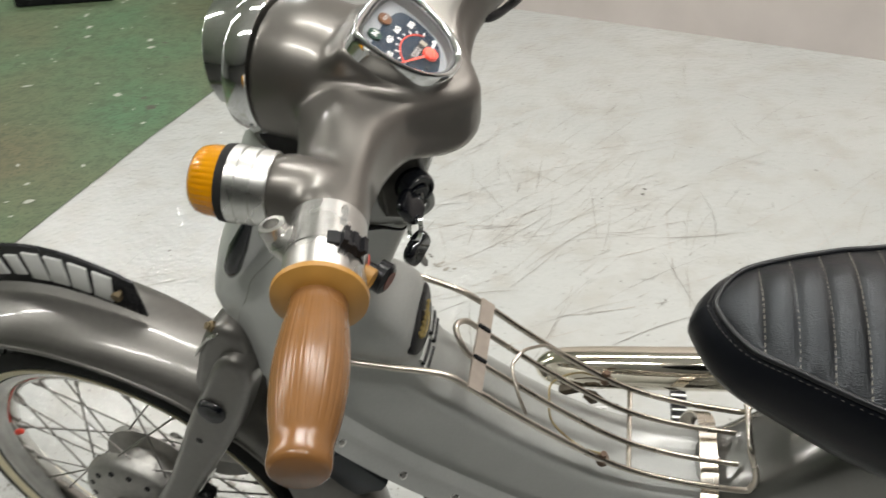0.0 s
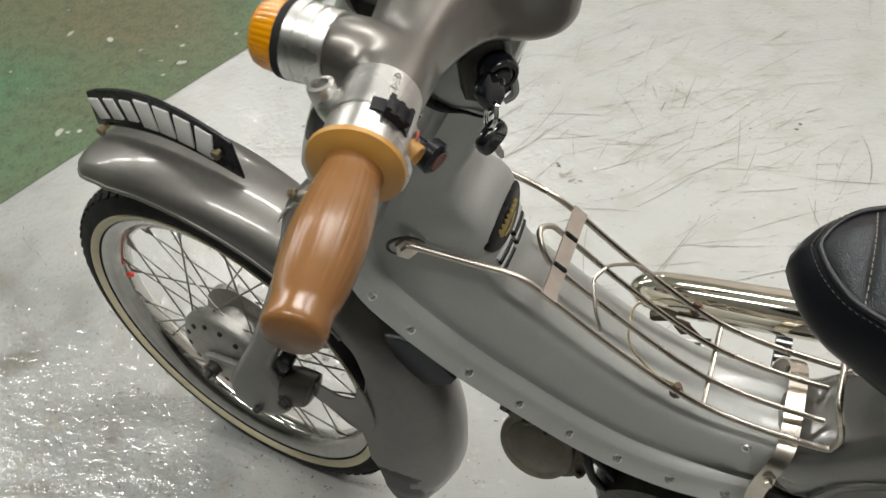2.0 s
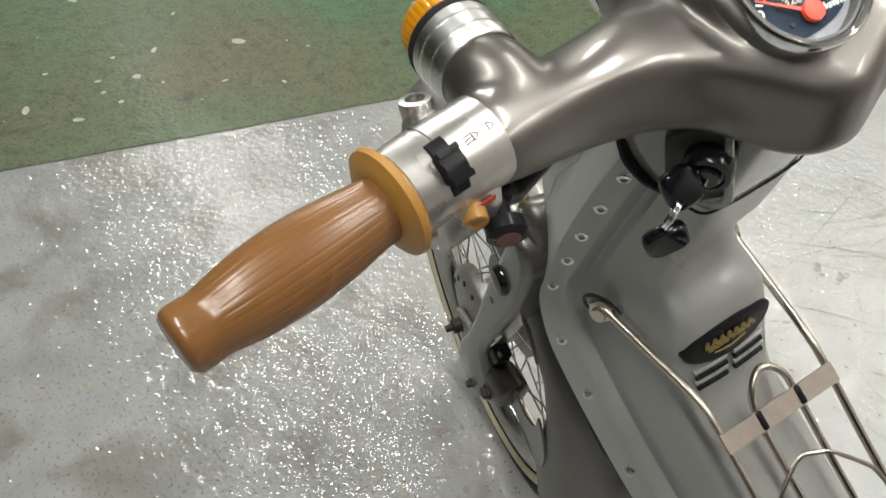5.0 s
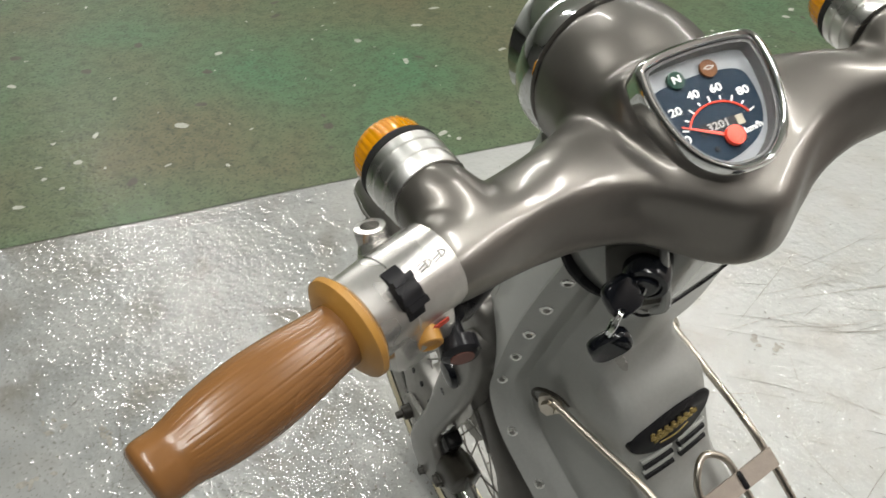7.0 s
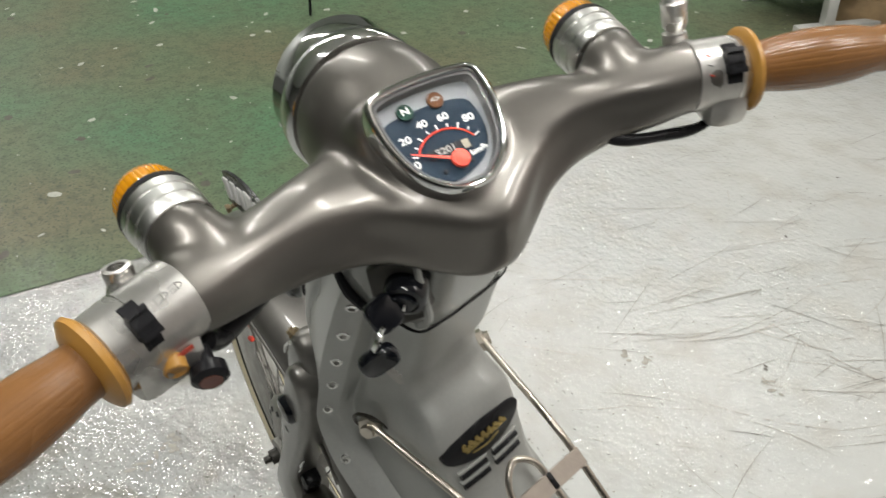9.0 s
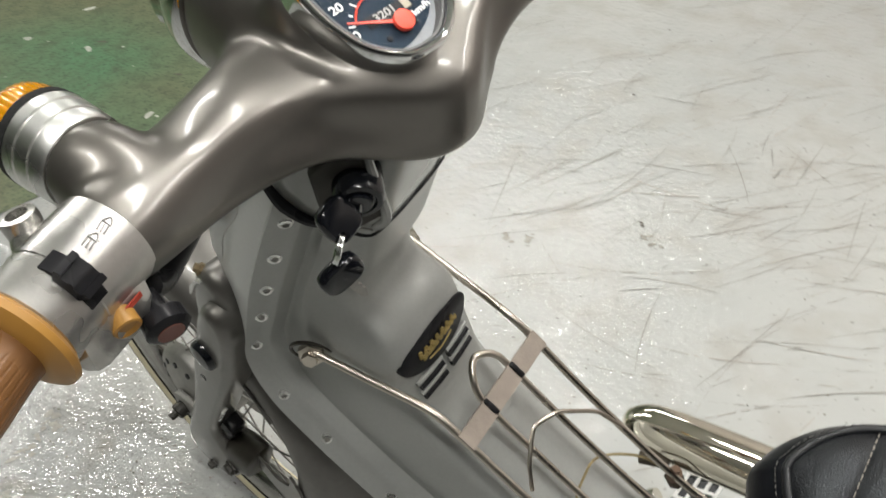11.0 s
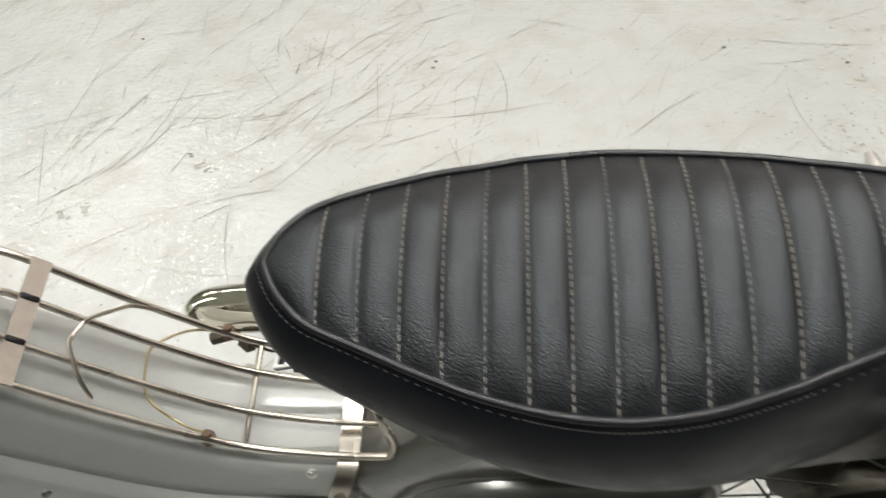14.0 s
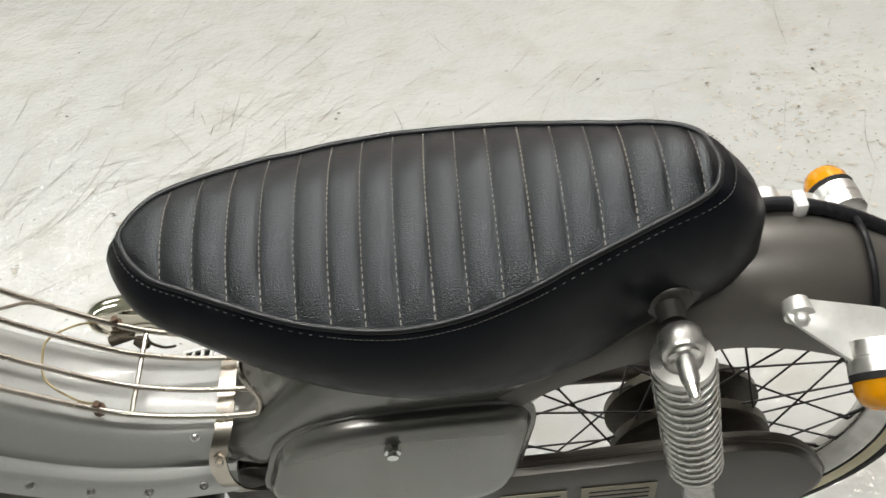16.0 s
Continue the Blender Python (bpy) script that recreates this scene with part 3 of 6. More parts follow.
def wheel(name, c, m, spoke_mat, hub_mat, hubr, knobs, label):
    hub_prof = [(-0.045, 0.012), (-0.045, hubr * 0.55), (-0.038, hubr * 0.92), (-0.030, hubr), (-0.018, hubr), (-0.014, hubr * 0.62), (0.014, hubr * 0.62), (0.018, hubr), (0.028, hubr), (0.034, hubr * 0.9), (0.04, 0.02)]
    hub = part(name, lathe(hub_prof, c, (0, 1, 0), 40), hub_mat, moped, label, matrix=m)
    if knobs:
        for i in range(14):
            q = 2 * math.pi * i / 14
            part("lightening_hole", lathe([(-0.001, 0.0040), (0.0006, 0.0040), (0.0008, 0.002)], Vector(c) + Vector((hubr * 0.80 * math.cos(q), -0.0412, hubr * 0.80 * math.sin(q))), (0.25 * math.cos(q), -1, 0.25 * math.sin(q)), 12), BLACK, hub, "small dark hole", matrix=m)
    tyre = [(0.227, -0.018), (0.236, -0.0255), (0.250, -0.0292), (0.263, -0.0265), (0.272, -0.016), (0.2755, 0.0), (0.272, 0.016), (0.263, 0.0265), (0.250, 0.0292), (0.236, 0.0255), (0.227, 0.018), (0.233, 0.0)]
    part("tyre", torus_section(c, tyre), RUBBER, hub, "black tyre with a knobbly tread", matrix=m)
    for s in (-1, 1):
        band = [(0.234, s * 0.0245), (0.2385, s * 0.0280), (0.2445, s * 0.0296), (0.2455, s * 0.0272), (0.239, s * 0.0250)]
        part("whitewall", torus_section(c, band), WHITEWALL, hub, "cream whitewall band", matrix=m)
    rim = [(0.226, -0.0215), (0.2315, -0.0225), (0.2315, -0.019), (0.222, -0.016), (0.213, -0.010), (0.210, 0.0), (0.213, 0.010), (0.222, 0.016), (0.2315, 0.019), (0.2315, 0.0225), (0.226, 0.0215), (0.218, 0.0175), (0.209, 0.011), (0.2055, 0.0), (0.209, -0.011), (0.218, -0.0175)]
    part("rim", torus_section(c, rim), RIMCHROME, hub, "chromed steel rim", matrix=m)
    for i in range(36):
        q = 2 * math.pi * i / 36
        side = 0.022 if i % 2 else -0.022
        q2 = q + (0.75 if (i // 2) % 2 else -0.75)
        a = Vector(c) + Vector((0.207 * math.cos(q), side * 0.2, 0.207 * math.sin(q)))
        b = Vector(c) + Vector((hubr * 0.93 * math.cos(q2), side, hubr * 0.93 * math.sin(q2)))
        d = (b - a).normalized()
        bm = tube([a, b], 0.00135, 6, 1)
        tube([a - d * 0.002, a + d * 0.014], 0.0026, 6, 1, bm=bm)
        part("spoke", bm, spoke_mat, hub, matrix=m)
    if knobs:
        bm = bmesh.new()
        for i in range(72):
            for row in (-1, 0, 1):
                q = 2 * math.pi * (i + (0.5 if row == 0 else 0)) / 72
                y = row * 0.0165
                r = 0.2745 if row == 0 else 0.2705
                o = Vector(c) + Vector((r * math.cos(q), y, r * math.sin(q)))
                rot = Matrix.Rotation(-q, 3, "Y") @ Matrix.Rotation(row * 0.5, 3, "Z")
                block(o, (0.006, 0.011, 0.013), 0, rot, bm)
        part("tread", bm, RUBBER, hub, "black tread blocks", smooth=False, matrix=m)
    return hub


def sweep_arc(c, stations):
    """A mudguard shell: stations of (angle in degrees from the top towards the rear, crown radius, edge radius, half width)."""
    bm = bmesh.new()
    rings = []
    prof = [0.0, 0.2, 0.4, 0.58, 0.74, 0.87, 0.96, 1.0]
    for ang, rc, re, hw in stations:
        q = radians(ang)
        out, inn = [], []
        for s in [-v for v in reversed(prof)] + prof[1:]:
            y = hw * math.sin(s * math.pi / 2)
            r = re + (rc - re) * max(0.0, math.cos(s * math.pi / 2)) ** 0.8
            for lst, dr in ((out, 0.0), (inn, -0.003)):
                rr, yy = r + dr, y * (1 if dr == 0 else 0.955)
                lst.append(Vector(c) + Vector((rr * math.sin(q), yy, rr * math.cos(q))))
        rings.append(out + list(reversed(inn)))
    return skin(bm, rings)


def dense(stations, k=5):
    a = np.array(stations)
    i = np.linspace(0, len(a) - 1, (len(a) - 1) * k + 1)
    base = np.arange(len(a))
    return [tuple(np.interp(t, base, a[:, j]) for j in range(a.shape[1])) for t in i]


def pressing(out, y, s, thick, rnd):
    """A pressed steel piece: a smooth outline in x and z, raised from y by thick towards side s, with an edge of radius rnd."""
    ol = smooth_line([(a, 0, b) for a, b in out], 4, True)
    n = len(ol)
    turn = sum(ol[i].x * ol[(i + 1) % n].z - ol[(i + 1) % n].x * ol[i].z for i in range(n))
    nrm = []
    for i in range(n):
        t = ol[(i + 1) % n] - ol[i - 1]
        v = Vector((t.z, 0, -t.x)).normalized()
        nrm.append(v if turn > 0 else -v)
    rings = [[v + Vector((0, y, 0)) for v in ol]]
    for q in (0, 18, 36, 54, 72, 90):
        inset, h = rnd * (1 - math.cos(radians(q))), thick - rnd * (1 - math.sin(radians(q)))
        rings.append([v - m * inset + Vector((0, y + s * h, 0)) for v, m in zip(ol, nrm)])
    return skin(bmesh.new(), rings)


def front_end():
    wheel("front_wheel", FA, STEER, SPOKE, CAST, 0.076, True, "spoked front wheel with a dull alloy hub")
    st = dense([(-24, 0.335, 0.330, 0.020), (-22, 0.343, 0.328, 0.042), (-18, 0.349, 0.326, 0.055), (-8, 0.351, 0.325, 0.063), (10, 0.353, 0.324, 0.060), (28, 0.358, 0.322, 0.054), (45, 0.361, 0.322, 0.052), (55, 0.362, 0.328, 0.056), (62, 0.362, 0.318, 0.060), (70, 0.362, 0.285, 0.064), (78, 0.362, 0.262, 0.066), (94, 0.360, 0.264, 0.067), (102, 0.358, 0.285, 0.065), (109, 0.352, 0.312, 0.055)])
    guard = part("front_mudguard", sweep_arc(FA, st), FORKPAINT, moped, "broad grey painted front mudguard", matrix=STEER)
    for s in (-1, 1):
        lip = [FA + Vector((re * math.sin(radians(a)), s * hw, re * math.cos(radians(a)))) for a, rc, re, hw in st[5:34:2]]
        part("rolled_lip", tube(lip, 0.0028, 10, 2), FORKPAINT, guard, matrix=STEER)
    # dark mud flap with a rounded foot, riveted inside the tail of the guard
    fl = dense([(88, 0.355, 0.268, 0.062), (98, 0.356, 0.276, 0.067), (106, 0.354, 0.288, 0.066), (113, 0.350, 0.300, 0.058), (120, 0.346, 0.314, 0.045), (126, 0.341, 0.326, 0.028), (129, 0.337, 0.333, 0.012)])
    part("mud_flap", sweep_arc(FA, fl), FLAP, guard, "dark grey rounded mud flap", matrix=STEER)
    # tongue of the guard's side, reaching forward to the link pivot
    for sd in (-1, 1):
        tg = [(-0.262, 0.412), (-0.270, 0.388), (-0.286, 0.374), (-0.312, 0.369), (-0.336, 0.366), (-0.354, 0.352), (-0.354, 0.332), (-0.328, 0.327), (-0.306, 0.320), (-0.290, 0.312), (-0.274, 0.312), (-0.258, 0.325), (-0.250, 0.365)]
        tg = [(v.x, CY + sd * (0.0665 - 0.12 * max(0.0, -0.30 - v.x)), v.z) for v in smooth_line([(a_, 0, b_) for a_, b_ in tg], 4, True)]
        part("side_tongue", slab(tg, 0.003, (0, -sd, 0), 0.0008), FORKPAINT, guard, matrix=STEER)
    # number plate standing along the crown of the mudguard
    o = []
    for i in range(13):
        x = -0.645 + 0.225 * i / 12
        o.append((x, CY - 0.002, 0.619 + 0.020 * math.sin(math.pi * i / 12)))
    top = []
    for i in range(13):
        x = -0.419 - 0.225 * i / 12 + (0.0 if 0 < i < 12 else (0.004 if i == 12 else -0.004))
        top.append((x, CY - 0.002, 0.668 + 0.026 * math.sin(math.pi * i / 12)))
    plate = part("number_plate", slab(o + top, 0.004, (0, 1, 0), 0.001), BLACK, moped, "curved black number plate with white characters as bars", matrix=STEER)
    for i in range(7):
        t = (i + 0.7) / 8.2
        x = -0.645 + 0.225 * t
        wdt = 0.018 if i < 3 else 0.023
        hh = 0.028 if i < 3 else 0.038
        z = 0.644 + 0.023 * math.sin(math.pi * t)
        rot = Matrix.Rotation(-0.30 * math.cos(math.pi * t), 3, "Y")
        part("bar", block((x, CY - 0.0035, z), (wdt, 0.003, hh), 0.0012, rot), WHITE, plate, matrix=STEER)
    for x, z in ((-0.634, 0.617), (-0.443, 0.650)):
        bm = lathe([(0, 0.0062), (0.005, 0.0062), (0.006, 0.0035), (0.014, 0.0035)], (x, CY - 0.011, z), (0, 1, 0.1), 6)
        part("plate_bolt", bm, RUSTYBOLT, plate, "rusty plate bolt", matrix=STEER)
    for s in (-1, 1):
        out = [(-0.262, 0.678), (-0.278, 0.672), (-0.294, 0.650), (-0.309, 0.622), (-0.327, 0.590), (-0.346, 0.556), (-0.376, 0.495), (-0.407, 0.433), (-0.436, 0.384), (-0.465, 0.336), (-0.485, 0.300), (-0.490, 0.272), (-0.482, 0.250), (-0.460, 0.242), (-0.430, 0.251), (-0.402, 0.270), (-0.384, 0.298), (-0.386, 0.340), (-0.393, 0.372), (-0.376, 0.410), (-0.352, 0.449), (-0.326, 0.492), (-0.297, 0.540), (-0.272, 0.588), (-0.252, 0.638), (-0.250, 0.664)]
        leg = part("fork_leg", pressing(out, CY + s * 0.048, s, 0.031, 0.010), FORKPAINT, moped, "pressed steel leading-link fork leg", matrix=STEER)
        sh = [(-0.330, 0.600), (-0.320, 0.636), (-0.308, 0.668), (-0.296, 0.690), (-0.284, 0.702), (-0.270, 0.705), (-0.258, 0.696), (-0.252, 0.676), (-0.256, 0.648), (-0.268, 0.612), (-0.295, 0.582)]
        part("shoulder", pressing(sh, CY + s * 0.034, s, 0.032, 0.012), FORKPAINT, leg, "rounded fork shoulder with chipped paint", matrix=STEER)
        part("shoulder_bolt", lathe([(-0.004, 0.006), (0.003, 0.006), (0.004, 0.004), (0.007, 0.004)], (-0.286, CY + s * 0.058, 0.698), (-0.5, s * 0.5, 0.6), 6), RUSTYBOLT, leg, "rusty bolt", matrix=STEER)
        edge = [(-0.312 + 0.009 * k, CY + s * 0.0650, 0.658 + 0.0148 * k - 0.0012 * k * k) for k in range(5)]
        part("bare_edge", tube(edge, [0.0012, 0.0022, 0.0014, 0.0024, 0.0010], 6, 3), SPRING, leg, "bare metal where the paint has worn off", matrix=STEER)
        foot = [ring((x, CY + s * 0.058, z), (0.35, 0, 0.94), (0, 1, 0), a, b, 28, 2.6) for x, z, a, b in ((-0.414, 0.316, 0.030, 0.016), (-0.405, 0.318, 0.037, 0.0205), (-0.385, 0.325, 0.040, 0.0215), (-0.362, 0.333, 0.036, 0.0205), (-0.351, 0.337, 0.033, 0.019), (-0.348, 0.338, 0.028, 0.015))]
        ft = part("foot", skin(bmesh.new(), foot), CASEPAINT, leg, "dark grimy link housing", matrix=STEER)
        for x, z, rr in ((-0.384, 0.3166, 0.0078), (-0.444, 0.262, 0.0050)):
            part("link_bolt", lathe([(-0.004, rr * 1.25), (0.002, rr * 1.25), (0.003, rr), (0.007, rr), (0.008, rr * 0.7)], (x, CY + s * 0.079, z), (0, s, 0), 6), DARKBOSS, ft, matrix=STEER)
        part("plug", lathe([(-0.008, 0.0155), (0.0025, 0.0155), (0.0055, 0.0130), (0.0068, 0.004)], (-0.304, CY + s * 0.0795, 0.593), (0, s, 0.0), 24), KEYBLACK, leg, "glossy black rubber plug", matrix=STEER)
        part("hole", lathe([(-0.002, 0.0042), (0.0005, 0.0042), (0.0007, 0.002)], (-0.336, CY + s * 0.079, 0.532), (0, s, 0), 14), BLACK, leg, "small dark hole", matrix=STEER)
        # solid black block put where the hollow of the leg lies in shade
        part("channel", block((-0.388, CY + s * 0.058, 0.374), (0.024, 0.022, 0.044), 0.006, Matrix.Rotation(0.5, 3, "Y")), BLACK, leg, "black block standing for the shaded hollow of the pressed leg", matrix=STEER)
        worn = [(-0.338 - 0.012 * k, CY + s * (0.0700 + 0.002 * (k % 2)), 0.470 - 0.019 * k) for k in range(4)]
        part("bare_edge", tube(worn, [0.0012, 0.0026, 0.0018, 0.0010], 6, 3), SPRING, leg, "bare metal where the paint has worn off", matrix=STEER)
        arm = [ring((x, CY + s * 0.0515, z), (0, 0, 1), (0, 1, 0), a, 0.006, 16, 4) for x, z, a in ((-0.385, 0.305, 0.017), (-0.45, 0.292, 0.015), (-0.54, 0.272, 0.018), (-0.556, 0.270, 0.012))]
        part("link_arm", skin(bmesh.new(), arm), CAST, leg, matrix=STEER)
    part("front_axle", lathe([(-0.079, 0.005), (-0.070, 0.0055), (-0.069, 0.0105), (-0.058, 0.0105), (-0.057, 0.013), (-0.036, 0.014), (0.036, 0.014), (0.057, 0.013), (0.058, 0.0105), (0.070, 0.0105)], FA, (0, 1, 0), 12), DARKBOSS, moped, "front axle with nuts", matrix=STEER)
    part("reflector", lathe([(0, 0.0042), (0.010, 0.0042), (0.012, 0.002)], (-0.728, CY - 0.010, 0.318), (0.8, 0, 0.4), 10), RED, moped, "red bead on a spoke", matrix=STEER)


HA = Vector((0.34, -1, -0.05)).normalized()


HY = 0.004


def handlebar():
    # cast headset: arms, lamp shell and indicator stalks melted into one skin
    bm = bmesh.new()
    # sections of the arms from grip to middle: front edge, crown, rear ridge, rear face, lower edge, underside, front
    outer = [
        (0.172, [(-0.0941, 0.9650), (-0.0770, 0.9770), (-0.0530, 0.9670), (-0.0485, 0.9530), (-0.0547, 0.9386), (-0.0726, 0.9278), (-0.0920, 0.9381), (-0.0975, 0.9530)]),
        (0.148, [(-0.1037, 0.9649), (-0.0833, 0.9742), (-0.0603, 0.9672), (-0.0555, 0.9516), (-0.0610, 0.9350), (-0.0770, 0.9264), (-0.0990, 0.9362), (-0.1052, 0.9511)]),
        (0.120, [(-0.1196, 0.9572), (-0.0965, 0.9696), (-0.0711, 0.9678), (-0.0662, 0.9495), (-0.0689, 0.9300), (-0.0899, 0.9261), (-0.1117, 0.9314), (-0.1206, 0.9442)]),
        (0.090, [(-0.1336, 0.9530), (-0.1081, 0.9731), (-0.0765, 0.9671), (-0.0708, 0.9455), (-0.0701, 0.9277), (-0.0978, 0.9189), (-0.1236, 0.9248), (-0.1358, 0.9413)])]
    middle = [
        (0.064, [(-0.1457, 0.9552), (-0.1173, 0.9709), (-0.0756, 0.9620), (-0.0699, 0.9394), (-0.0665, 0.9220), (-0.1033, 0.9119), (-0.1337, 0.9140), (-0.1488, 0.9353)]),
        (0.045, [(-0.1518, 0.9574), (-0.1134, 0.9679), (-0.0664, 0.9554), (-0.0620, 0.9323), (-0.0604, 0.9111), (-0.0994, 0.9051), (-0.1320, 0.9069), (-0.1508, 0.9314)]),
        (0.030, [(-0.1518, 0.9573), (-0.1092, 0.9666), (-0.0570, 0.9507), (-0.0525, 0.9257), (-0.0550, 0.9014), (-0.0922, 0.9001), (-0.1303, 0.9026), (-0.1509, 0.9303)]),
        (0.014, [(-0.1519, 0.9572), (-0.1072, 0.9661), (-0.0476, 0.9473), (-0.0420, 0.9226), (-0.0480, 0.8957), (-0.0887, 0.8958), (-0.1306, 0.9023), (-0.1510, 0.9303)]),
        (0.000, [(-0.1519, 0.9572), (-0.1063, 0.9659), (-0.0443, 0.9470), (-0.0375, 0.9221), (-0.0455, 0.8960), (-0.0885, 0.8955), (-0.1308, 0.9022), (-0.1511, 0.9302)])]
    arms = outer + middle
    # the throttle-side arm runs a little further out and stands higher
    arms = [(-y, s_) for y, s_ in arms] + [(y, s_) for y, s_ in reversed(arms[:-1])] + [(0.190, [(a + 0.006, b - 0.001) for a, b in arms[0][1]])]
    lines = [smooth_line([(s_[k][0] + 0.065 * max(0, y), HY + y + 0.017 * max(0.0, 1 - abs(y) / 0.15) - 0.018 * max(0, y), s_[k][1] + 0.085 * max(0, y)) for y, s_ in arms], 4) for k in range(8)]
    skin(bm, [smooth_line([ln[i] for ln in lines], 5, True) for i in range(len(lines[0]))])
    shell = []
    for x, z, ry, rz in ((-0.193, 0.951, 0.0525, 0.0525), (-0.165, 0.950, 0.0528, 0.0528), (-0.138, 0.945, 0.052, 0.051), (-0.112, 0.938, 0.048, 0.046), (-0.095, 0.934, 0.040, 0.036)):
        shell.append(ring((x, HY + 0.004, z), (0, 1, 0), (0.1, 0, 1), ry + (0.003 if x > -0.18 else 0.0), rz, 32, 2.2))
    skin(bm, shell)
    for s in (-1, 1):
        dx, dy, dz = (0.0075, -0.004, 0.0115) if s > 0 else (0, 0, 0)
        skin(bm, [ring((x + dx, HY + s * y + dy, z + dz), (0, 1, 0.0), (0, 0, 1), r, r, 28) for x, y, z, r in ((-0.072, 0.143, 0.953, 0.016), (-0.086, 0.145, 0.956, 0.0225), (-0.098, 0.148, 0.959, 0.0246), (-0.110, 0.150, 0.961, 0.0240), (-0.116, 0.151, 0.962, 0.0232))])
    skin(bm, [[on_dial(a * k, b * k, h) for a, b in dial_outline()] for k, h in ((1.34, -0.030), (1.27, -0.014), (1.20, -0.006), (1.10, -0.005))])
    head = part("headset", bm, PAINT, moped, "warm grey painted handlebar headset", matrix=STEER)
    r = head.modifiers.new("melt", "REMESH")
    r.mode, r.voxel_size, r.use_smooth_shade = "VOXEL", 0.0028, True
    sm = head.modifiers.new("soften", "SMOOTH")
    sm.factor, sm.iterations = 0.6, 26
    # headlamp
    hx = Vector((-1, 0, 0.03))
    o = Vector((-0.1915, HY + 0.003, 0.951))
    rim = part("headlamp_rim", lathe([(0.0, 0.041), (0.0, 0.0525), (0.0015, 0.0538), (0.009, 0.0546), (0.0165, 0.0540), (0.019, 0.0526), (0.0195, 0.0505), (0.015, 0.048)], o, hx, 64), CHROME, moped, "chromed headlamp rim", matrix=STEER)
    d_, u_, w_ = frame_of(hx)
    peak = []
    for k in range(49):
        q = radians(-93 + 186 * k / 48)
        far = 0.018 + 0.021 * max(0.0, math.cos(q * 0.95)) ** 0.55
        dirn = math.cos(q) * u_ + math.sin(q) * w_
        peak.append([o + d_ * 0.012 + dirn * 0.0522, o + d_ * far + dirn * 0.0540, o + d_ * (far + 0.0008) + dirn * 0.0534, o + d_ * far + dirn * 0.0528, o + d_ * 0.012 + dirn * 0.0510])
    part("visor", skin(bmesh.new(), peak), CHROME, rim, "chromed peak over the headlamp", matrix=STEER)
    part("lens", lathe([(0.016, 0.0485), (0.022, 0.046), (0.028, 0.035), (0.032, 0.02), (0.033, 0.002)], o, hx, 40), GLASS, rim, "clear headlamp glass", matrix=STEER)
    part("reflector", lathe([(0.0145, 0.0475), (0.010, 0.038), (0.005, 0.015), (0.004, 0.002)], o, hx, 40), CHROME, rim, matrix=STEER)
    for s in (-1, 1):
        axis = HA if s < 0 else Vector((HA.x, -HA.y, HA.z))
        o = Vector((-0.073, HY + s * 0.171, 0.954)) + (Vector((0.009, -0.009, 0.0150)) if s > 0 else Vector())
        lo, mid = (-0.004, 0.022) if s < 0 else (0.013, 0.034)
        hs = part("switch_housing", lathe([(lo, 0.0215), (lo + 0.001, 0.0232), (mid + 0.006, 0.0234), (mid + 0.0065, 0.0228), (mid + 0.0075, 0.0228), (mid + 0.008, 0.0234), (0.048, 0.0226), (0.050, 0.0205)], o, axis, 48), SATIN, moped, "satin alloy switch housing", matrix=STEER)
        part("lower_case", block(o + axis * mid + Vector((0.007, 0, -0.0165)), (0.033, 0.044 if s < 0 else 0.030, 0.029), 0.009, Matrix.Rotation(-0.33 * s, 3, "Z")), SATIN, hs, matrix=STEER)
        # clamp lug for the mirror
        lug = o + axis * (0.022 if s < 0 else 0.027) + Vector((-0.0295, 0, 0.0155))
        part("mirror_lug", lathe([(-0.016, 0.004), (-0.013, 0.0075), (0.001, 0.0085), (0.0035, 0.0080), (0.0038, 0.0050), (-0.003, 0.0048), (-0.004, 0.001)], lug, (-0.2, 0, 1), 24, tube([lug + Vector((0.027, 0, -0.014)), lug + Vector((0.012, 0, -0.0105)), lug + Vector((0.001, 0, -0.0075))], [0.018, 0.0125, 0.0088], 18, 4)), SATIN, hs, "alloy lug with a threaded mirror hole", matrix=STEER)
        d_, u_, w_ = frame_of(axis)

        def on_case(along, deg, r=0.0236):
            q = radians(deg if s > 0 else -deg)
            return o + d_ * along + r * (math.cos(q) * u_ + math.sin(q) * w_)

        def arc_plate(bm, a0, a1, l0, l1, r1, taper=0.0):
            rr = []
            for k in range(9):
                a, t = a0 + (a1 - a0) * k / 8, taper * (abs(k - 4) / 4) ** 3
                rr.append([on_case(l0, a, 0.0222), on_case(l1, a, 0.0222), on_case(l1 - 0.0006, a, r1 - t), on_case(l0 + 0.0006, a, r1 - t)])
            return skin(bm, rr)

        c_ = 0.029 if s < 0 else 0.036
        bm = arc_plate(bmesh.new(), 14, 80, c_ - 0.0052, c_ + 0.0052, 0.0252, 0.0012)
        arc_plate(bm, 34, 62, c_ - 0.0064, c_ + 0.0064, 0.0282)
        for a_ in (35, 48, 61):
            arc_plate(bm, a_ - 3, a_ + 3, c_ - 0.0062, c_ + 0.0062, 0.0304 if a_ != 48 else 0.0292)
        part("switch", bm, BLACK, hs, "black ribbed slide switch", matrix=STEER)
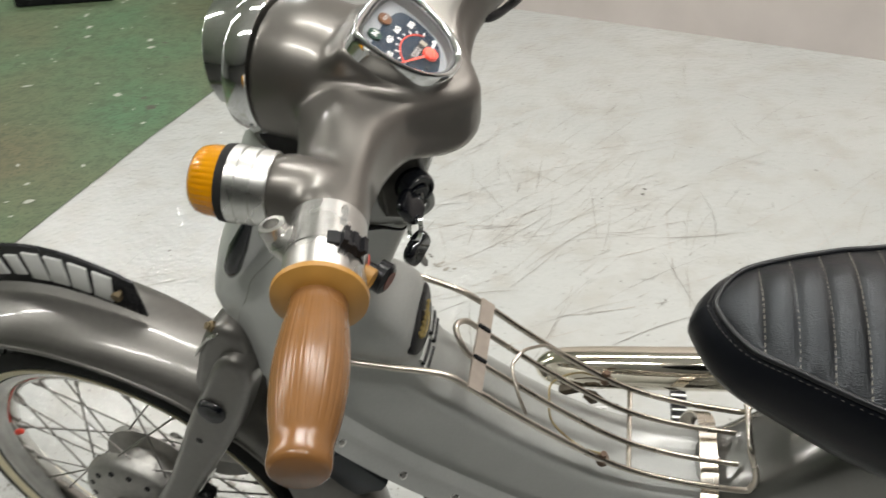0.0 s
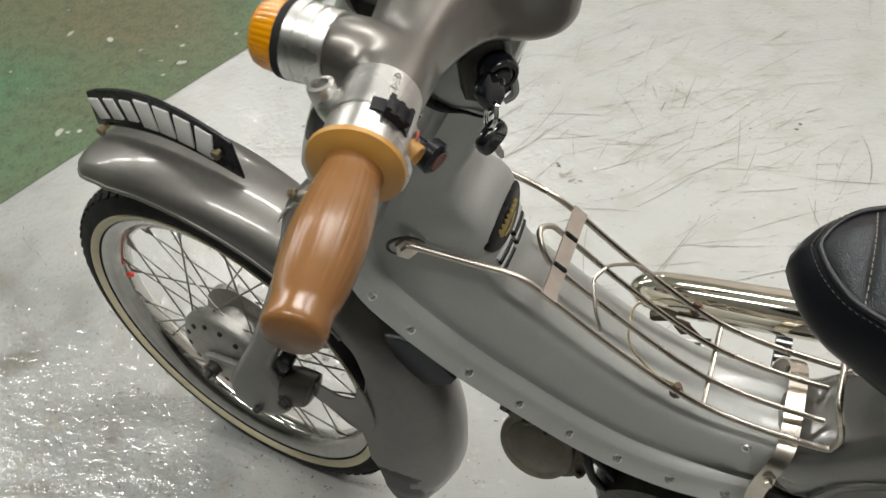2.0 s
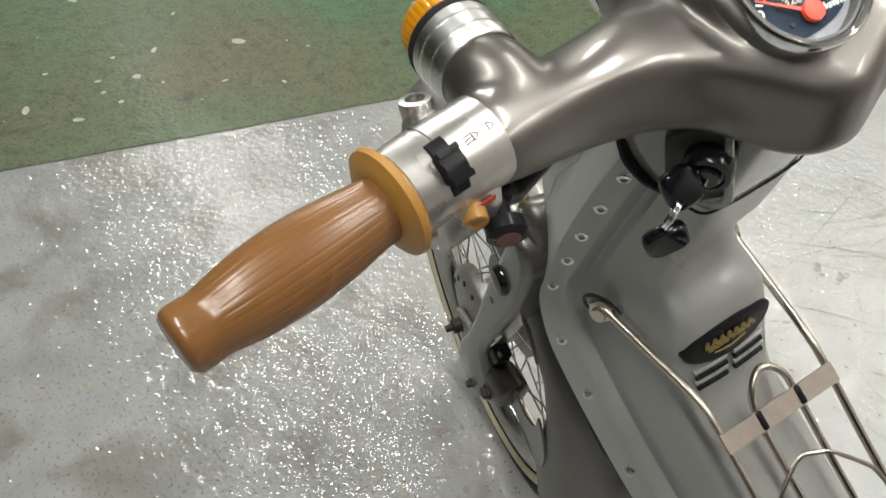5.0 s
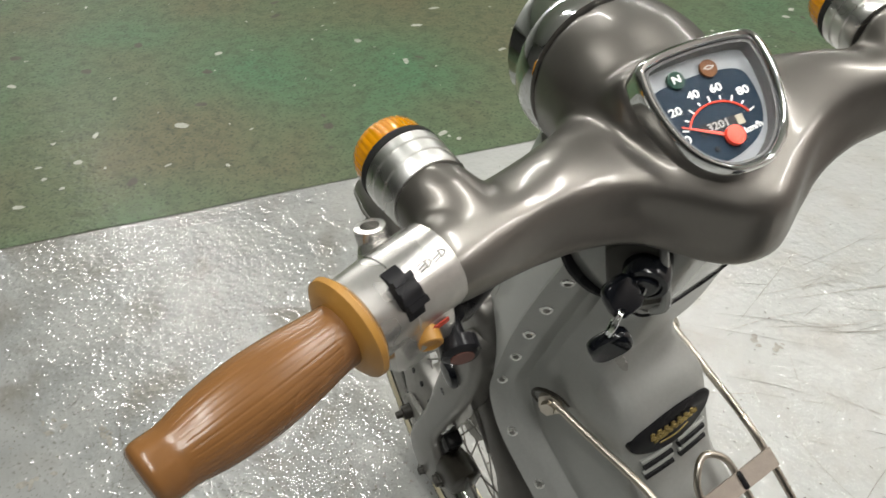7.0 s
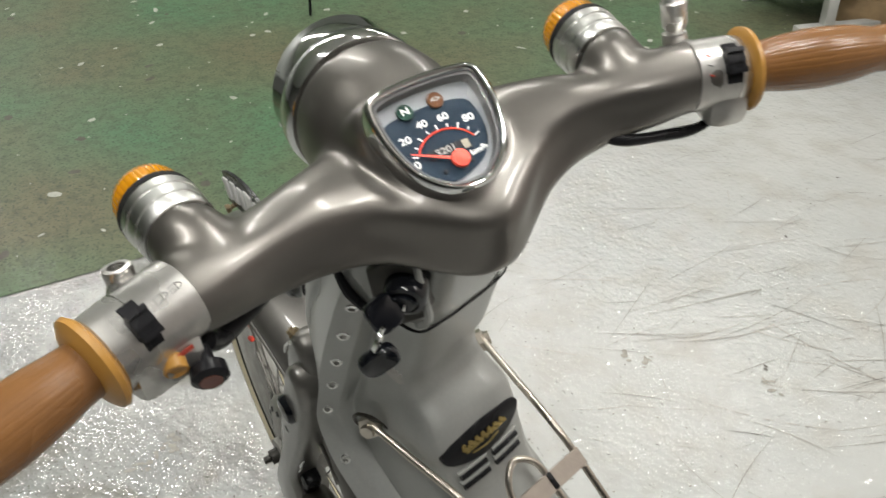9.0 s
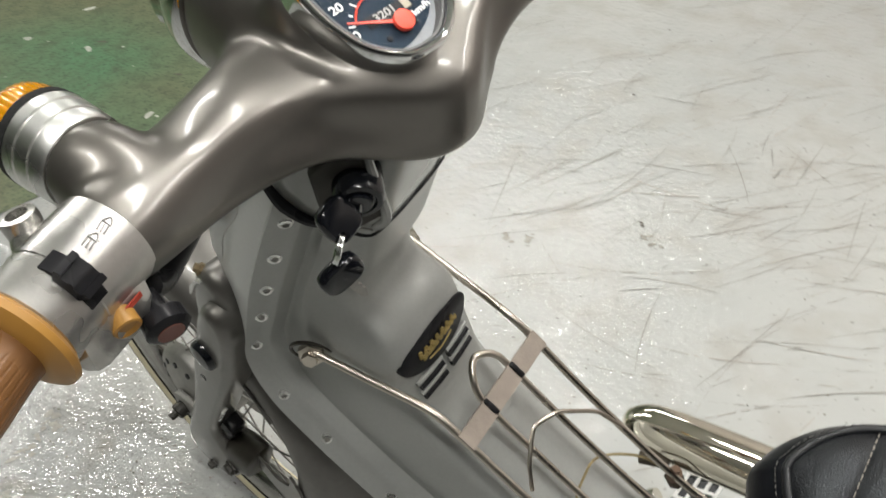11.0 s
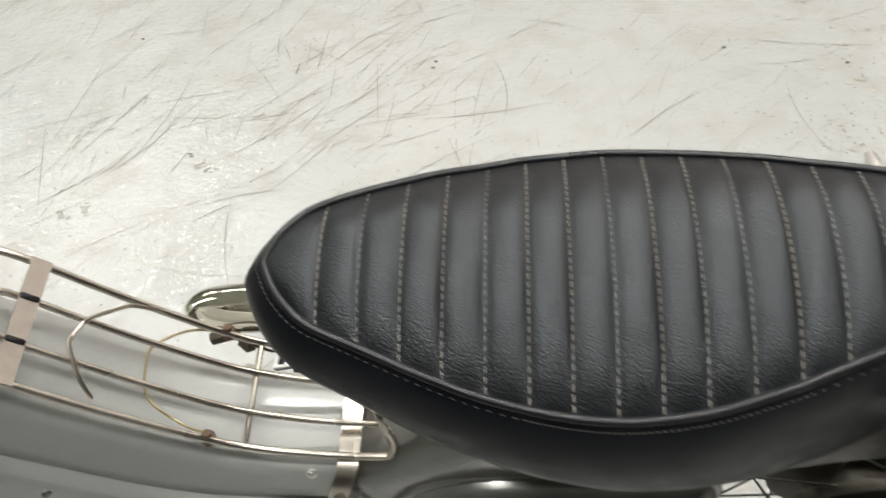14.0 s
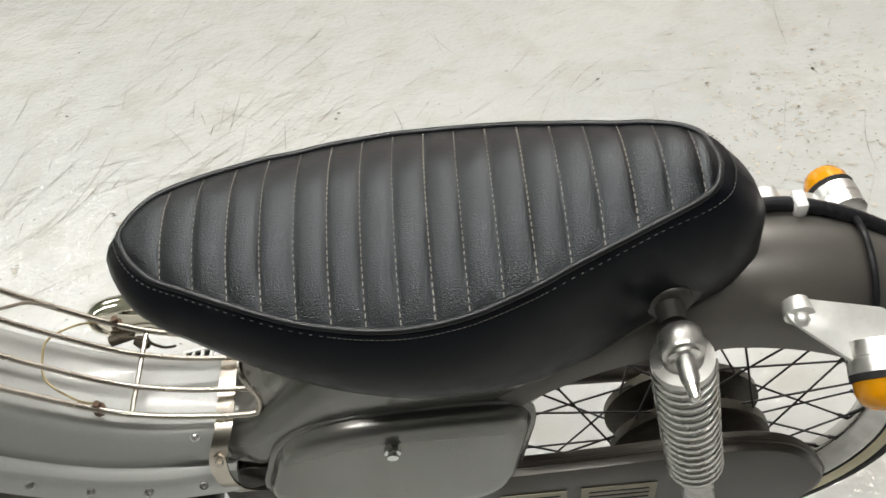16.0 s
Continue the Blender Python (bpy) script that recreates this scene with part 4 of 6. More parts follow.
        if s < 0:
            part("mark", block(o + axis * 0.010 + Vector((0.0252, 0, -0.011)), (0.0008, 0.013, 0.0026), 0, Matrix.Rotation(-0.33 * s, 3, "Z")), PRINTRED, hs, smooth=False, matrix=STEER)
            hb = o + axis * 0.016 + Vector((0.020, 0.0, -0.014))
            part("horn_button", lathe([(0, 0.0065), (0.008, 0.0065), (0.0085, 0.0055), (0.007, 0.004), (0.007, 0.001)], hb, (0.8, -0.1, -0.3), 20), HONEY, hs, "honey-coloured horn button", matrix=STEER)
            ck = o + axis * 0.004 + Vector((0.014, 0.006, -0.024))
            part("choke_knob", lathe([(0, 0.004), (0.012, 0.005), (0.013, 0.010), (0.020, 0.0105), (0.022, 0.008)], ck, (0.75, -0.15, -0.25), 20), BLACK, hs, "black round knob", matrix=STEER)
            part("knob_mark", lathe([(0.0221, 0.0062), (0.0226, 0.0062)], ck, (0.75, -0.15, -0.25), 16), mat("faded_red_print", (0.16, 0.05, 0.035), 0.5), hs, matrix=STEER)
        else:
            part("mirror_stem", lathe([(0.0, 0.006), (0.006, 0.0085), (0.02, 0.009), (0.022, 0.0072), (0.035, 0.0072), (0.036, 0.0058), (0.11, 0.0055)], lug + Vector((0.0, 0, 0.004)), (-0.2, 0, 1), 18), ALU, hs, "bare metal mirror stem", matrix=STEER)
        if s > 0:
            part("cable", tube([o + Vector((0.018, 0.034, -0.028)), o + Vector((0.014, 0.018, -0.036)), o + Vector((0.010, -0.006, -0.034)), o + Vector((0.004, -0.038, -0.028)), o + Vector((-0.010, -0.060, -0.018))], [0.0030, 0.0033, 0.0042, 0.0038, 0.0044, 0.0025], 10), BLACK, hs, "taped black cable", matrix=STEER)
            for k, ink in enumerate((PRINTRED, PALEPRINT, PRINTRED)):
                part("mark", tube([on_case(0.019, 30 + 16 * k), on_case(0.022, 33 + 16 * k)], 0.0006, 5, 1), ink, hs, matrix=STEER)
        else:
            part("cable", tube([o + Vector((0.010, 0.006, -0.026)), o + Vector((0.0, 0.015, -0.036)), o + Vector((-0.02, 0.04, -0.042)), o + Vector((-0.04, 0.07, -0.046))], [0.006, 0.007, 0.0065, 0.004], 10), BLACK, hs, "taped black cable", matrix=STEER)
        for along, ink in ((0.004, PALEPRINT), (0.0130, PALEPRINT)) if s < 0 else ():
            for k in range(3):
                part("mark", tube([on_case(along, 30 + 4.2 * k), on_case(along + 0.0038, 31.5 + 4.2 * k)], 0.00035, 5, 1), ink, hs, matrix=STEER)
            loop = [on_case(along - 0.0008 - 0.0030 * math.sin(math.pi * j / 10), 29.5 + 10.5 * j / 10) for j in range(11)]
            part("mark", tube(loop, 0.00035, 5, 1, True), ink, hs, matrix=STEER)
        part("grip_flange", lathe([(0, 0.018), (0.0008, 0.0250), (0.003, 0.0276), (0.006, 0.0272), (0.0085, 0.023), (0.010, 0.0175)], o + axis * 0.049, axis, 40), HONEY, hs, "honey-coloured rubber flange", matrix=STEER)
        gs = smooth_line([(a_, 0, b_) for a_, b_ in ((0, 0.0163), (0.10, 0.0166), (0.28, 0.0190), (0.48, 0.0202), (0.68, 0.0188), (0.83, 0.0160), (0.87, 0.0156), (0.95, 0.0158), (0.985, 0.0150), (1.0, 0.0128))], 6)
        gt, gr = [v.x for v in gs], [v.z for v in gs]
        g = [(0.0, 0.0165)]
        for i in range(1, 61):
            t = i / 60
            rad = interp(gt, gr, t)
            g.append((0.109 * t, rad))
        part("grip", lathe(g, o + axis * 0.055, axis, 288, flute=(30, 0.00018, 0.010, 0.089, 3)), TAN, hs, "tan fluted barrel grip", matrix=STEER)
        # bar-end indicator on its stalk
        d = Vector((-0.985, s * 0.13, 0.10))
        o2 = Vector((-0.115, HY + s * 0.151, 0.962)) + (Vector((0.0075, -0.004, 0.0115)) if s > 0 else Vector())
        body = [(0.0, 0.0205), (0.0, 0.0226), (0.0015, 0.0236), (0.0085, 0.0238), (0.0090, 0.0230), (0.0098, 0.0230), (0.0103, 0.0240), (0.0180, 0.0242), (0.0185, 0.0234), (0.0193, 0.0234), (0.0198, 0.0245), (0.0262, 0.0246), (0.0265, 0.02)]
        ind = part("indicator", lathe(body, o2, d, 40), ALU, moped, "turned aluminium front indicator body", matrix=STEER)
        part("gasket", lathe([(0.0262, 0.0235), (0.0264, 0.0248), (0.0318, 0.0244), (0.0320, 0.02)], o2, d, 36), RUBBER, ind, "black rubber ring", matrix=STEER)
        part("lens", lathe([(0.0318, 0.0230), (0.0326, 0.0228), (0.0420, 0.0222), (0.0475, 0.0208), (0.0505, 0.0180), (0.0517, 0.011), (0.0521, 0.001)], o2, d, 144, flute=(36, 0.0004, 0.0322, 0.0480, 2)), AMBER, ind, "amber ribbed lens", matrix=STEER)


# dial plane: u across, v up the face, n out of it
DC = Vector((-0.084, HY + 0.006, 0.979))
DU, DV = Vector((0, 1, 0)), Vector((-0.81, 0, 0.586)).normalized()
DN = DU.cross(DV).normalized()
if DN.z < 0:
    DN = -DN


def dial_outline(k=1.0, n=10):
    pts = [(-0.030, 0.0335), (0.0, 0.036), (0.030, 0.0335), (0.0362, 0.026), (0.0355, 0.004), (0.028, -0.018), (0.014, -0.0315), (0.0, -0.0345), (-0.014, -0.0315), (-0.028, -0.018), (-0.0355, 0.004), (-0.0362, 0.026)]
    return [(v.x * k * 0.965, v.y * k * 0.965) for v in smooth_line([(a, b, 0) for a, b in pts], n, True)]


def on_dial(a, b, h=0.0):
    return DC + DU * a + DV * b + DN * h


def speedometer():
    line = dial_outline()
    n = len(line)
    rings = []
    for i, (a, b) in enumerate(line):
        p, q = line[i - 1], line[(i + 1) % n]
        t = Vector((q[0] - p[0], q[1] - p[1]))
        nx, ny = t.y / t.length, -t.x / t.length
        if nx * a + ny * b < 0:
            nx, ny = -nx, -ny
        rings.append([on_dial(a + nx * w, b + ny * w, h) for w, h in ((0.0002, 0.004), (0.0006, 0.0070), (0.0018, 0.0088), (0.0033, 0.0092), (0.0048, 0.0082), (0.0056, 0.006), (0.0058, 0.002), (0.0058, -0.022), (0.0002, -0.022))])
    speedo = part("speedometer", skin(bmesh.new(), rings, closed=True), CHROME, moped, "shield-shaped speedometer in a chrome bezel", matrix=STEER)
    wall = [[on_dial(a * k, b * k, h) for a, b in line] for k, h in ((0.999, -0.0042), (0.999, 0.0062), (0.955, 0.0058), (0.945, -0.0042))]
    part("inner_ring", skin(bmesh.new(), [[r_[i] for r_ in wall] for i in range(n)], closed=True), PRINTGREY, speedo, "dark grey inner wall of the dial", matrix=STEER)
    part("dial", slab([on_dial(a, b, -0.004) for a, b in line], 0.0015, DN), DIALGREY, speedo, "pale dial plate", smooth=False, matrix=STEER)
    dark = smooth_line([(-0.030, 0.0195, 0), (-0.014, 0.0222, 0), (0.006, 0.0225, 0), (0.0240, 0.0190, 0), (0.0285, 0.010, 0), (0.0275, -0.005, 0), (0.0205, -0.0175, 0), (0.008, -0.0245, 0), (-0.008, -0.0275, 0), (-0.022, -0.022, 0), (-0.0315, -0.008, 0), (-0.0340, 0.008, 0)], 8, True)
    part("scale_plate", slab([on_dial(v.x, v.y, -0.0022) for v in dark], 0.0006, DN), NAVY, speedo, "dark blue scale plate", smooth=False, matrix=STEER)

    def text(body, a, b, size, material, name="numeral", turn=0.0, h=-0.0013):
        cu = bpy.data.curves.new(name, "FONT")
        cu.body, cu.size, cu.align_x, cu.align_y, cu.extrude = body, size, "CENTER", "CENTER", 0.0001
        cu.offset = 0.00014
        ob = bpy.data.objects.new("t", cu)
        scene.collection.objects.link(ob)
        me = bpy.data.meshes.new_from_object(ob.evaluated_get(bpy.context.evaluated_depsgraph_get()))
        bpy.data.objects.remove(ob)
        bm = bmesh.new()
        bm.from_mesh(me)
        m3 = Matrix((DU, DV, DN)).transposed().to_4x4()
        bm.transform(Matrix.Translation(on_dial(a, b, h)) @ m3 @ Matrix.Rotation(turn, 4, "Z") @ Matrix.Diagonal((1.2, 1.0, 1.0, 1.0)))
        part(name, bm, material, speedo, smooth=False, matrix=STEER)

    hub = (0.0016, -0.0165)
    for k, a, b in (("0", -0.0235, -0.0100), ("20", -0.0230, 0.0066), ("40", -0.0086, 0.0126), ("60", 0.0060, 0.0124), ("80", 0.0207, 0.0063)):
        text(k, a, b, 0.0064, WHITE)
    text("km/h", 0.0165, -0.0148, 0.0050, WHITE, turn=0.1)
    text("3201", -0.0030, -0.0078, 0.0060, PALEPRINT, h=-0.0008)
    text("N", -0.0147, 0.0232, 0.0062, WHITE, h=0.0004)
    bm = bmesh.new()
    for i in range(9):
        q = radians(160 - i * 17.5)
        long = 0.0038 if i % 2 == 0 else 0.0022
        c = Vector((-0.001 + 0.0228 * math.cos(q), -0.0115 + 0.0190 * math.sin(q)))
        rot = Matrix((DU, DV, DN)).transposed() @ Matrix.Rotation(q, 3, "Z")
        block(on_dial(c.x, c.y, -0.0013), (long, 0.0009, 0.0003), 0, rot, bm)
    part("ticks", bm, WHITE, speedo, smooth=False, matrix=STEER)
    arc = [on_dial(-0.001 + 0.0203 * math.cos(radians(a)), -0.0115 + 0.0167 * math.sin(radians(a)), -0.0012) for a in range(158, 14, -6)]
    part("red_arc", tube(arc, 0.0006, 5, 1, raw=True), RED, speedo, "red speed arc", matrix=STEER)
    part("odometer", slab([on_dial(a, b, -0.0015) for a, b in ((-0.0150, -0.0112), (0.0138, -0.0118), (0.0138, -0.0052), (-0.0150, -0.0046))], 0.0003, DN), BLACK, speedo, "black odometer window", smooth=False, matrix=STEER)
    part("odometer_wheel", slab([on_dial(a, b, -0.0011) for a, b in ((0.0085, -0.0112), (0.0130, -0.0112), (0.0130, -0.0056), (0.0085, -0.0056))], 0.0003, DN), STICKER, speedo, "cream tenths wheel", smooth=False, matrix=STEER)
    for a, b in ((-0.0098, -0.0199), (0.0089, -0.0190)):
        part("dial_screw", lathe([(0, 0.0016), (0.0008, 0.0016), (0.001, 0.001)], on_dial(a, b, -0.0018), DN, 12), BLACK, speedo, matrix=STEER)
    part("needle", slab([on_dial(a, b, 0.0008) for a, b in ((-0.0250, -0.0026), (-0.0250, -0.0034), (hub[0], hub[1] - 0.0012), (hub[0], hub[1] + 0.0012))], 0.0006, DN, 0), RED, speedo, "red needle", smooth=False, matrix=STEER)
    part("needle_hub", lathe([(0, 0.0058), (0.0025, 0.0056), (0.003, 0.004)], on_dial(*hub, 0.0006), DN, 20), RED, speedo, matrix=STEER)
    green = mat("green_lamp", (0.018, 0.05, 0.036), 0.3)
    green.node_tree.nodes["Principled BSDF"].inputs["Specular IOR Level"].default_value = 0.1
    part("neutral_lamp", lathe([(0, 0.0052), (0.002, 0.0052), (0.0022, 0.004)], on_dial(-0.0147, 0.0232, -0.002), DN, 20), green, speedo, "dark green neutral lamp", matrix=STEER)
    orange = mat("brown_lamp", (0.12, 0.05, 0.02), 0.4)
    orange.node_tree.nodes["Principled BSDF"].inputs["Specular IOR Level"].default_value = 0.1
    part("turn_lamp", lathe([(0, 0.0052), (0.002, 0.0052), (0.0022, 0.004)], on_dial(0.0069, 0.0240, -0.002), DN, 20), orange, speedo, "amber turn lamp", matrix=STEER)
    text("<>", 0.0069, 0.0240, 0.0050, PALEPRINT, "arrows", h=0.0004)
    gl = part("glass", slab([on_dial(a * 0.99, b * 0.99, 0.0052) for a, b in line], 0.0008, DN), GLASS, speedo, "clear dial glass", smooth=False, matrix=STEER)
    gl.visible_shadow = False


FL = [(-0.1385, 0.8605), (-0.1445, 0.849), (-0.163, 0.818), (-0.188, 0.772), (-0.210, 0.728), (-0.231, 0.685), (-0.246, 0.650), (-0.245, 0.618), (-0.229, 0.588), (-0.190, 0.543), (-0.140, 0.495), (-0.088, 0.457), (-0.035, 0.421), (0.018, 0.392), (0.075, 0.372), (0.125, 0.365), (0.172, 0.363)]
SP = [(-0.0965, 0.8285), (-0.0985, 0.8235), (-0.102, 0.815), (-0.121, 0.772), (-0.140, 0.738), (-0.141, 0.714), (-0.116, 0.690), (-0.1105, 0.658), (-0.107, 0.626), (-0.098, 0.598), (-0.062, 0.566), (-0.012, 0.522), (0.035, 0.488), (0.075, 0.466), (0.110, 0.455), (0.145, 0.450), (0.172, 0.448)]
HW = [0.064, 0.066, 0.068, 0.070, 0.072, 0.074, 0.076, 0.078, 0.081, 0.082, 0.082, 0.082, 0.082, 0.081, 0.078, 0.074, 0.070]
LOBE = [0.66, 0.65, 0.62, 0.59, 0.57, 0.60, 0.65, 0.655, 0.63, 0.60, 0.60, 0.60, 0.60, 0.62, 0.66, 0.7, 0.72]


def leg_shield():
    i = np.linspace(0, len(FL) - 1, (len(FL) - 1) * 6 + 1)
    f = smooth_line([(x, 0, z) for x, z in FL], 6)
    p = smooth_line([(x, 0, z) for x, z in SP], 6)
    hw, lobe = np.interp(i, range(len(HW)), HW), np.interp(i, range(len(LOBE)), LOBE)
    # the screw line sits deeper in the flange towards its top
    inset = [0.0052 + 0.0060 * min(1.0, max(0.0, (v.z - 0.66) / 0.08)) for v in f]
    f = [v - (p[k] - v).normalized() * (inset[k] - 0.0052) for k, v in enumerate(f)]
    rings = []
    for k in range(len(i)):
        F, P, w, l = f[k], p[k], hw[k], lobe[k]
        L = (P - F).length
        sc, q = min(1.0, L / 0.085), inset[k]
        # slanting flange, a step down behind the screws, then the dished face and the swollen centre
        prof = [(w + 0.0050, 0.0), (w + 0.0058, q * 0.12), (w + 0.0046, q * 0.32), (w - 0.004, q), (w - 0.0075, q + 0.0055), (w - 0.0098, q + 0.0100), (w - 0.0118, q + 0.0118), (w - 0.0205, q + 0.0138), (w - 0.0240, q + 0.0158), (w - 0.0248, q + 0.0195), (w - 0.0230, q + 0.0270)]
        prof = [(a, d * sc / L) for a, d in prof] + [(max(l * w + 0.005, w - 0.0235), 0.47), (l * w + 0.003, 0.64), (l * w, 0.82), (l * w - 0.004, 0.93), (l * w - 0.011, 0.985), (l * w * 0.45, 1.0), (0, 1.0)]
        half = [(CY - a, F + (P - F) * b) for a, b in prof]
        line = [Vector((v.x, y, v.z)) for y, v in half] + [Vector((v.x, 2 * CY - y, v.z)) for y, v in reversed(half[:-1])]
        back = [Vector((v.x, CY + (v.y - CY) * 0.93, v.z)) + (F - P).normalized() * 0.004 for v in reversed(line)]
        rings.append(line + back)
    sh = part("leg_shield", skin(bmesh.new(), rings), SHELL, moped, "satin grey moulded body shell with a screwed flange")
    front, seams = [], ([], [])
    for k in range(0, 36):
        F, w = f[k], hw[k] + 0.003
        deep = 0.082 * min(1.0, (40 - k) / 17) ** 0.8
        fwd = (F - p[k]).normalized()
        half = smooth_line([(-w, 0.0, 0), (-w + 0.006, deep * 0.22, 0), (-w + 0.018, deep * 0.55, 0), (-w + 0.034, deep * 0.92, 0), (-0.022, deep * 1.05, 0), (0, deep * 1.1, 0)], 4)
        half = half + [Vector((-v.x, v.y, 0)) for v in reversed(half[:-1])]
        outer = [F + Vector((0, CY + v.x, 0)) + fwd * (v.y + 0.0005) for v in half]
        inner = [F + Vector((0, CY + v.x * 0.95, 0)) + fwd * (v.y * 0.95 + 0.0005) for v in half]
        front.append(outer + list(reversed(inner)))
        if k < 30:
            n_ = 4 + int(7 * k / 30)
            seams[0].append(outer[n_])
            seams[1].append(outer[-1 - n_])
    panel = part("front_panel", skin(bmesh.new(), front), LITSHELL, sh, "front half of the shell, paler paint with added light in its colour")
    for s in (-1, 1):
        part("edge_rubber", tube([(-0.257, CY + s * 0.054, 0.776), (-0.248, CY + s * 0.061, 0.796), (-0.234, CY + s * 0.064, 0.824), (-0.220, CY + s * 0.062, 0.850)], [0.003, 0.008, 0.008, 0.004], 10, 6), KEYBLACK, panel, "glossy black rubber on the panel's edge")
    for line in seams:
        part("seam", tube(line[::3], 0.0005, 6, 3), CAST, panel, "thin dark seam")
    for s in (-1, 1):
        # dark arc stands in for the shade in the recess round the bolt
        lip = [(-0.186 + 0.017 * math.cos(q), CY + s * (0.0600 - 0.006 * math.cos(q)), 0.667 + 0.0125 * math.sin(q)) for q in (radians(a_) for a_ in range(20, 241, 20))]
        part("bolt_cup", tube(lip, [0.0006, 0.0016, 0.0020, 0.0016, 0.0006], 8, 2), CASEPAINT, sh, "thin dark arc for the shade in the groove round the carrier bolt")
    me = None
    for x, z in ((-0.150, 0.840), (-0.177, 0.795), (-0.200, 0.750), (-0.219, 0.712), (-0.242, 0.660), (-0.232, 0.594), (-0.191, 0.549), (-0.142, 0.500), (-0.089, 0.461), (-0.035, 0.425), (0.018, 0.396), (0.075, 0.376), (0.135, 0.368)):
        k = min(range(len(f)), key=lambda q: (f[q] + (p[q] - f[q]).normalized() * inset[q] - Vector((x, 0, z))).length)
        d = (p[k] - f[k]).normalized()
        c = f[k] + d * inset[k] * min(1.0, (p[k] - f[k]).length / 0.085) + d * 0.0006
        for s in (-1, 1):
            n = (Vector((d.x, 0, d.z)) * 0.75 + Vector((0, s, 0)) * 0.66).normalized()
            m = Matrix.Translation((c.x, CY + s * (hw[k] - 0.0034), c.z)) @ n.to_track_quat("Z", "Y").to_matrix().to_4x4()
            if me is None:
                ob = part("screw", lathe([(-0.003, 0.0054), (-0.0002, 0.0054), (0.0, 0.0049), (0.0012, 0.0045), (0.0016, 0.0026), (0.0002, 0.0021), (0.0001, 0.0003)], (0, 0, 0), (0, 0, 1), 14), ALU, sh)
                me = ob.data
                me.materials.append(CAST)
                for f_ in me.polygons:
                    rad_ = math.hypot(f_.center.x, f_.center.y)
                    f_.material_index = 1 if rad_ < 0.0024 else 0
                ob.matrix_local = m
            else:
                share("screw", me, sh, m)
    share("screw", me, sh, pose(0.1435, CY - 0.0495, 0.4405, 72, 0, 0))
    # badge and vent slots on the swollen centre
    e = Vector((-0.1115, CY, 0.664))
    n = Vector((0.99, 0, 0.14))
    v = Vector((-0.14, 0, 0.99))

    def face_pt(a, b, h):
        y = a
        return e + v * b + Vector((0, y, 0)) + n * (h - 1.6 * a * a)

    ol = [(0.043 * math.cos(q), 0.0175 * math.sin(q) + 0.002 * math.cos(2 * q)) for q in (2 * math.pi * k / 40 for k in range(40))]
    bm = bmesh.new()
    skin(bm, [[face_pt(a, b, -0.004) for a, b in ol], [face_pt(a, b, 0.0030) for a, b in ol], [face_pt(a * 0.95, b * 0.9, 0.0042) for a, b in ol]])
    badge = part("badge", bm, BLACK, sh, "oval black badge with a gold flourish")
    bm = bmesh.new()
    # a plain looping flourish
    for amp, b0, n_, w_ in ((0.0052, 0.0012, 7, 0.0009), (0.0036, -0.0006, 9, 0.0007)):
        pts = [face_pt(-0.024 + 0.048 * t + 0.0022 * math.sin(4 * math.pi * n_ * t), b0 + amp * math.sin(2 * math.pi * n_ * t) * (1.0 - 0.5 * t), 0.0050) for t in np.linspace(0, 1, 120)]
        tube(pts, w_, 6, 1, raw=True, bm=bm)
    tube([face_pt(-0.016, -0.0080, 0.0048), face_pt(0.0, -0.0096, 0.0049), face_pt(0.014, -0.0070, 0.0048)], 0.0007, 6, 4, bm=bm)
    part("gold_mark", bm, GOLD, badge, "gold mark")
    for k in range(2):
        for s in (-1, 1):
            pts = [face_pt(s * a, -0.028 - 0.012 * k, 0.0012) for a in (0.004, 0.014, 0.024, 0.032)]
            part("vent_slot", tube(pts, 0.0036, 8, 5), BLACK, sh, "dark vent slot")
            pts = [face_pt(s * a, -0.0225 - 0.012 * k, 0.0016) for a in (0.003, 0.014, 0.025, 0.034)]
            part("vent_rib", tube(pts, 0.0022, 8, 5), SHELL, sh)


